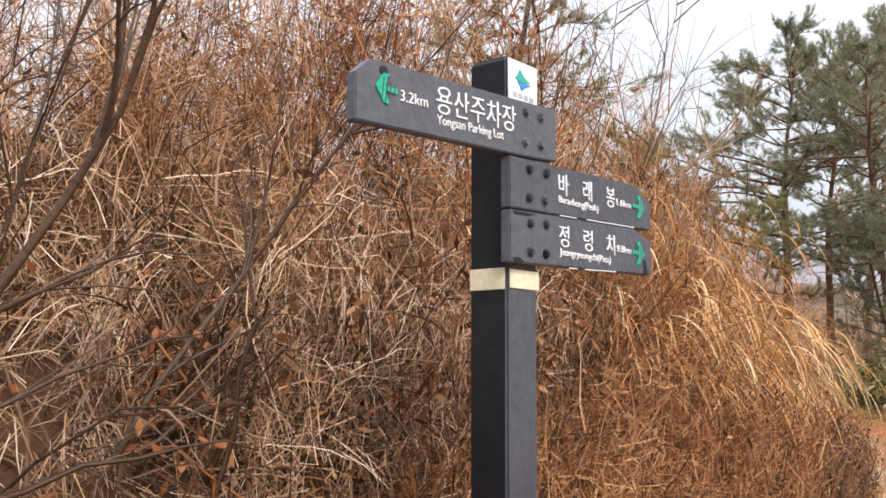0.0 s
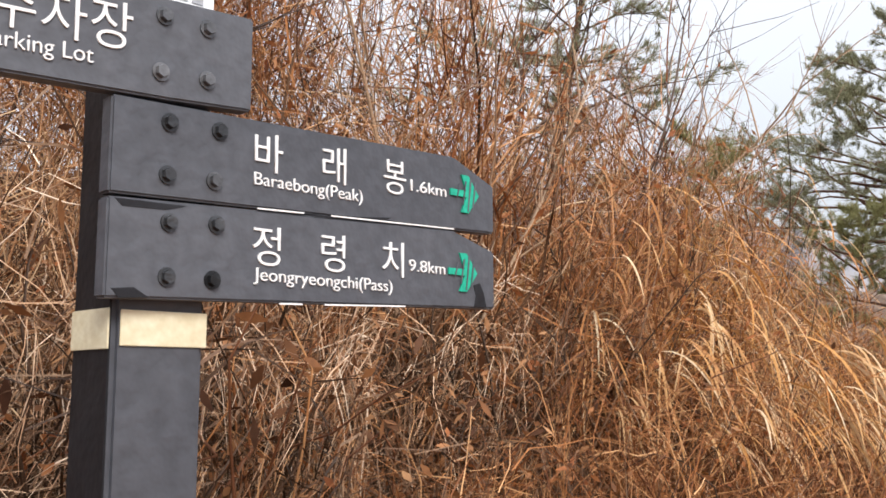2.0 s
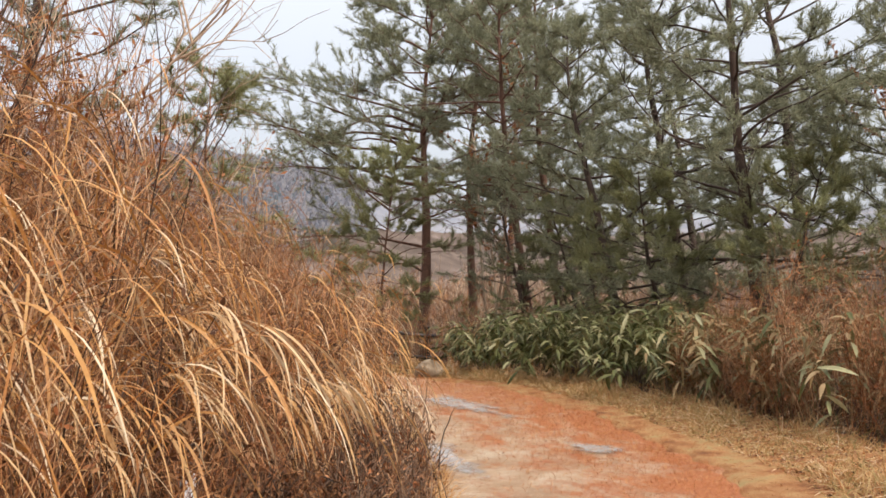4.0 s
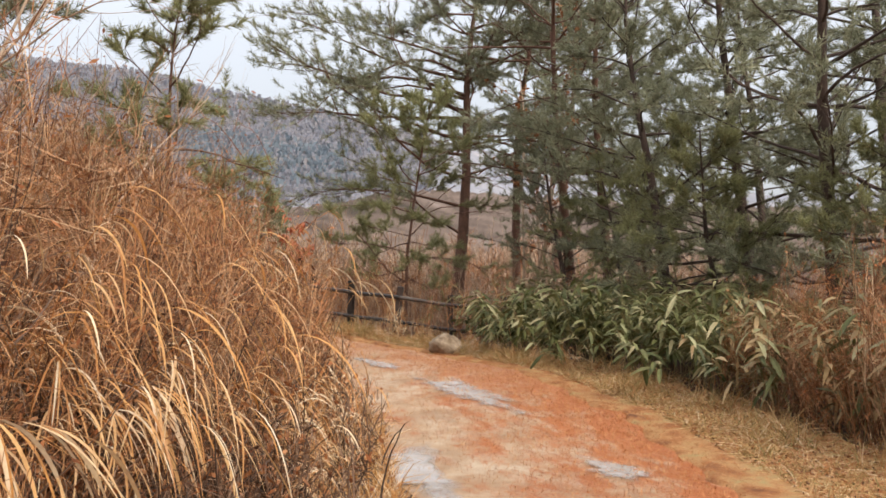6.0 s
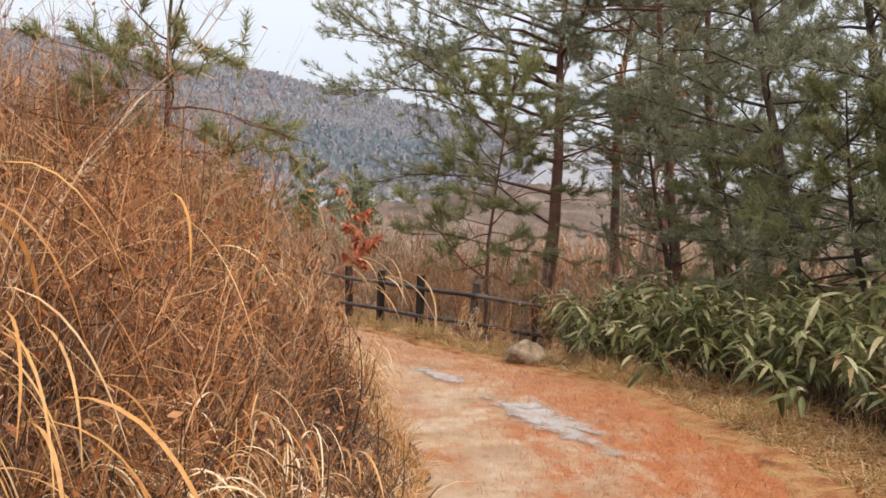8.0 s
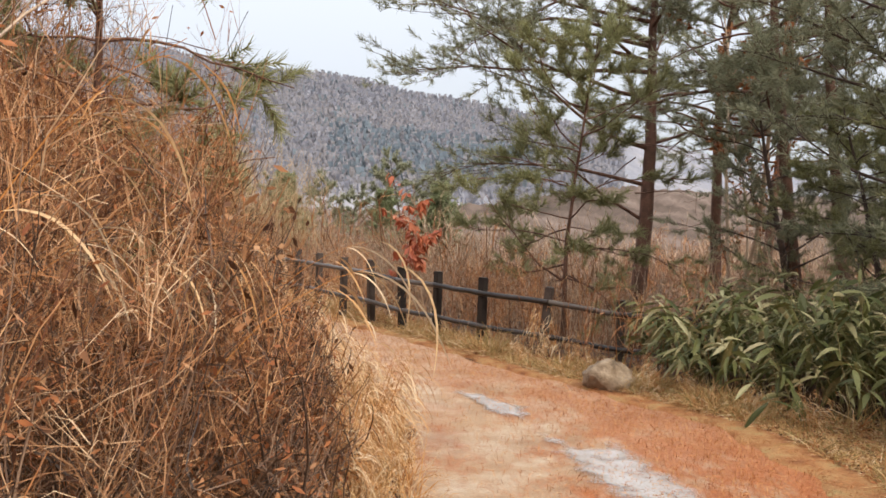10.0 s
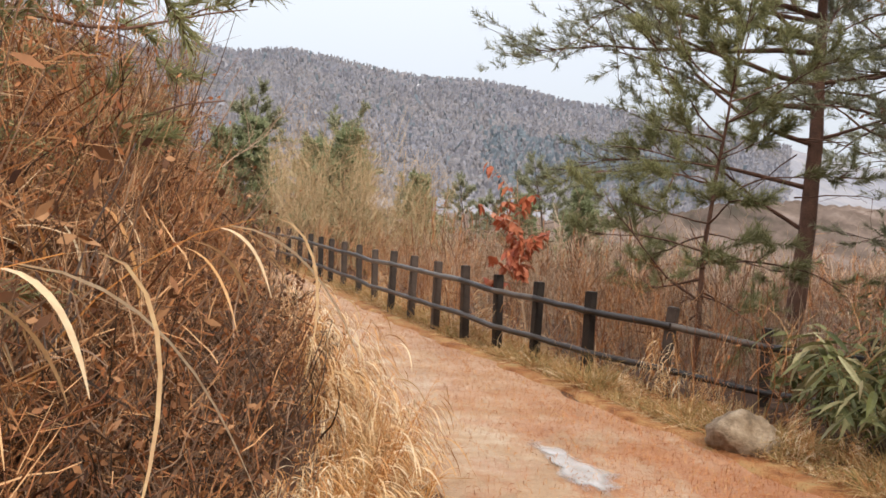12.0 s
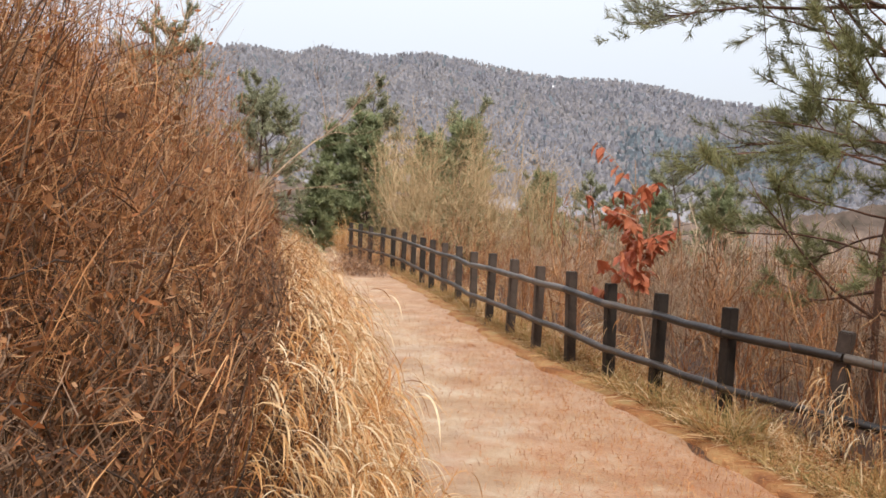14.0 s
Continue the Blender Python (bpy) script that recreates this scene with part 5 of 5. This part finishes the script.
def arrow(x, z, s, flip):
    """A painted arrow of a shaft and three-bar head on a board's face."""
    d = -1 if flip else 1
    pts = [(-1, 0.16), (0.1, 0.16), (-0.25, 0.95), (0.25, 0.95), (1, 0), (0.25, -0.95), (-0.25, -0.95), (0.1, -0.16), (-1, -0.16)]
    return prism([(x + d * px * s, z + pz * s) for px, pz in pts], -0.0035, 0.001)


def lettering(text, x, z, size, width, slant=0.0):
    """Raised letters on a board's face, scaled to the width."""
    cu = bpy.data.curves.new("lettering", "FONT")
    cu.body, cu.size, cu.extrude, cu.offset = text, size, 0.0012, -size * 0.006
    ob = bpy.data.objects.new("lettering", cu)
    scene.collection.objects.link(ob)
    bpy.context.view_layer.update()
    me = bpy.data.meshes.new_from_object(ob.evaluated_get(bpy.context.evaluated_depsgraph_get()))
    bpy.data.objects.remove(ob)
    co = np.array([v.co[:] for v in me.vertices])
    w = max(co[:, 0].max() - co[:, 0].min(), 1e-3)
    k = width / w
    for v in me.vertices:
        a, b, c = v.co
        v.co = ((a - co[:, 0].min()) * k + x, -0.0015 - c, z + b + slant * a * k)
    me.materials.clear()
    me.materials.append(WHITE)
    return me


def bolt(x, z, parent):
    bm = bmesh.new()
    bmesh.ops.create_cone(bm, cap_ends=True, segments=6, radius1=0.0095, radius2=0.0085, depth=0.008)
    bmesh.ops.create_cone(bm, cap_ends=True, segments=16, radius1=0.0125, radius2=0.0125, depth=0.002, matrix=Matrix.Translation((0, 0, -0.004)))
    bmesh.ops.transform(bm, matrix=Matrix.Translation((x, -0.006, z)) @ Matrix.Rotation(radians(90), 4, "X"), verts=bm.verts)
    part("bolt", bm, STEEL, parent)


BOARDS = (
    (((-0.735, -0.006), (-0.735, 0.092), (-0.690, 0.130), (-0.003, 0.166), (-0.003, 0.031), (-0.13, 0.022)),
     ((-0.142, 0.133), (-0.077, 0.132), (-0.145, 0.056), (-0.076, 0.060)),
     (("용산주차장", -0.487, 0.064, 0.070, 0.300, 0.045), ("Yongsan Parking Lot", -0.484, 0.035, 0.030, 0.247, 0.045), ("3.2km", -0.604, 0.060, 0.034, 0.088, 0.045)), (-0.648, 0.076, 0.033, True)),
    (((-0.209, -0.112), (-0.209, 0.014), (0.402, 0.032), (0.500, -0.006), (0.500, -0.089)),
     ((-0.129, -0.009), (-0.054, -0.007), (-0.130, -0.079), (-0.060, -0.077)),
     (("바", 0.003, -0.047, 0.062, 0.047, 0), ("래", 0.122, -0.046, 0.062, 0.044, 0), ("봉", 0.243, -0.046, 0.062, 0.046, 0), ("Baraebong(Peak)", 0.003, -0.072, 0.026, 0.196, 0.0), ("1.6km", 0.300, -0.040, 0.027, 0.080, 0.0)), (0.424, -0.029, 0.034, False)),
    (((-0.209, -0.243), (-0.209, -0.116), (0.395, -0.093), (0.500, -0.122), (0.500, -0.220)),
     ((-0.125, -0.141), (-0.055, -0.136), (-0.126, -0.212), (-0.059, -0.211)),
     (("정", 0.003, -0.180, 0.062, 0.046, 0), ("령", 0.122, -0.179, 0.062, 0.044, 0), ("치", 0.241, -0.178, 0.062, 0.044, 0), ("Jeongryeongchi(Pass)", 0.006, -0.206, 0.026, 0.255, 0.0), ("9.8km", 0.297, -0.170, 0.027, 0.080, 0.0)), (0.419, -0.163, 0.034, False)),
)
for outline, bolts, words, arr in BOARDS:
    board = part("board", prism(outline, 0.0, 0.0285, 0.003), SIGN, sign)
    for x, z in bolts:
        bolt(x, z, board)
    for text, x, z, size, width, slant in words:
        part("lettering", lettering(text, x, z, size, width, slant), None, board, "white lettering")
    part("arrow", arrow(*arr), GREEN, board, "flaking green arrow")
    ax, az_, size = arr[:3]
    for k in (-0.62, -0.2, 0.16, 0.5):
        x0, z0 = ax + k * size * (-1 if arr[3] else 1), az_ - size * (0.9 - 0.8 * abs(k - 0.2))
        rise = size * (1.7 - 1.2 * abs(k - 0.2))
        part("flake", prism(((x0, z0), (x0 + 0.0022, z0), (x0 + 0.010, z0 + rise), (x0 + 0.0065, z0 + rise)), -0.0044, -0.0034), SIGN, board, "bare scratch through the paint")
for pts in (((-0.19, -0.2425), (-0.15, -0.2395), (-0.17, -0.228), (-0.20, -0.231)), ((0.448, -0.219), (0.478, -0.2185), (0.472, -0.196), (0.462, -0.178), (0.446, -0.183), (0.452, -0.20)), ((-0.20, -0.118), (-0.10, -0.1165), (-0.13, -0.125), (-0.19, -0.127)), ((0.06, -0.107), (0.24, -0.098), (0.26, -0.089), (0.15, -0.100))):
    part("stain", prism(pts, -0.0008, 0.0005), SIGN_BLACK, sign, "black damp stain")
# thin white lines along the bottom edges of the two lower boards
for x0, z0, x1, z1 in ((0.01, -0.1065, 0.09, -0.1035), (0.14, -0.1015, 0.40, -0.0925), (0.05, -0.2375, 0.09, -0.236), (0.13, -0.2345, 0.29, -0.228)):
    part("chip", prism(((x0, z0), (x1, z1), (x1, z1 + 0.0022), (x0, z0 + 0.0022)), -0.0010, 0.0006), WHITE, sign, "thin white line along the board edge")
part("stain", prism([(-0.655 + 0.014 * math.cos(a * 0.7), 0.112 + 0.011 * math.sin(a * 0.7)) for a in range(9)], -0.0008, 0.0005), SIGN_BLACK, sign, "dark knot in the board")
part("tape", box(-0.1715, -0.0480, 0.0265, 0.0295, -0.300, -0.254, 0.0008), CREAM, sign, "cream tape band")
part("tape", box(-0.1850, -0.1828, 0.034, 0.139, -0.304, -0.252, 0.0008), CREAM, sign, "cream tape band")
card = part("emblem_plate", box(-0.176, -0.053, 0.0255, 0.0295, 0.150, 0.268, 0.0008), PAINTCARD, sign, "white emblem plate")
part("emblem", prism(((-0.150, 0.222), (-0.130, 0.248), (-0.115, 0.234), (-0.086, 0.220), (-0.120, 0.215)), 0.0235, 0.0252), TEAL, card, "teal and blue emblem")
part("emblem", prism(((-0.142, 0.218), (-0.120, 0.213), (-0.080, 0.217), (-0.110, 0.204), (-0.122, 0.194)), 0.0235, 0.0252), BLUE, card)
for i in range(4):
    part("print", box(-0.160 + i * 0.024, -0.143 + i * 0.024, 0.0238, 0.0252, 0.174, 0.186, 0), GREY, card)

# ---- small marker stake in the grass ----
stake = part("marker_stake", box(-0.035, 0.035, -0.035, 0.035, -0.9, 0.28, 0.006), PAINTCARD)
stake.matrix_world = pose(1.95, 6.65, 0.98, 2, 3, 20)
tagged(stake, "short weathered white marker stake in the grass", "stake")
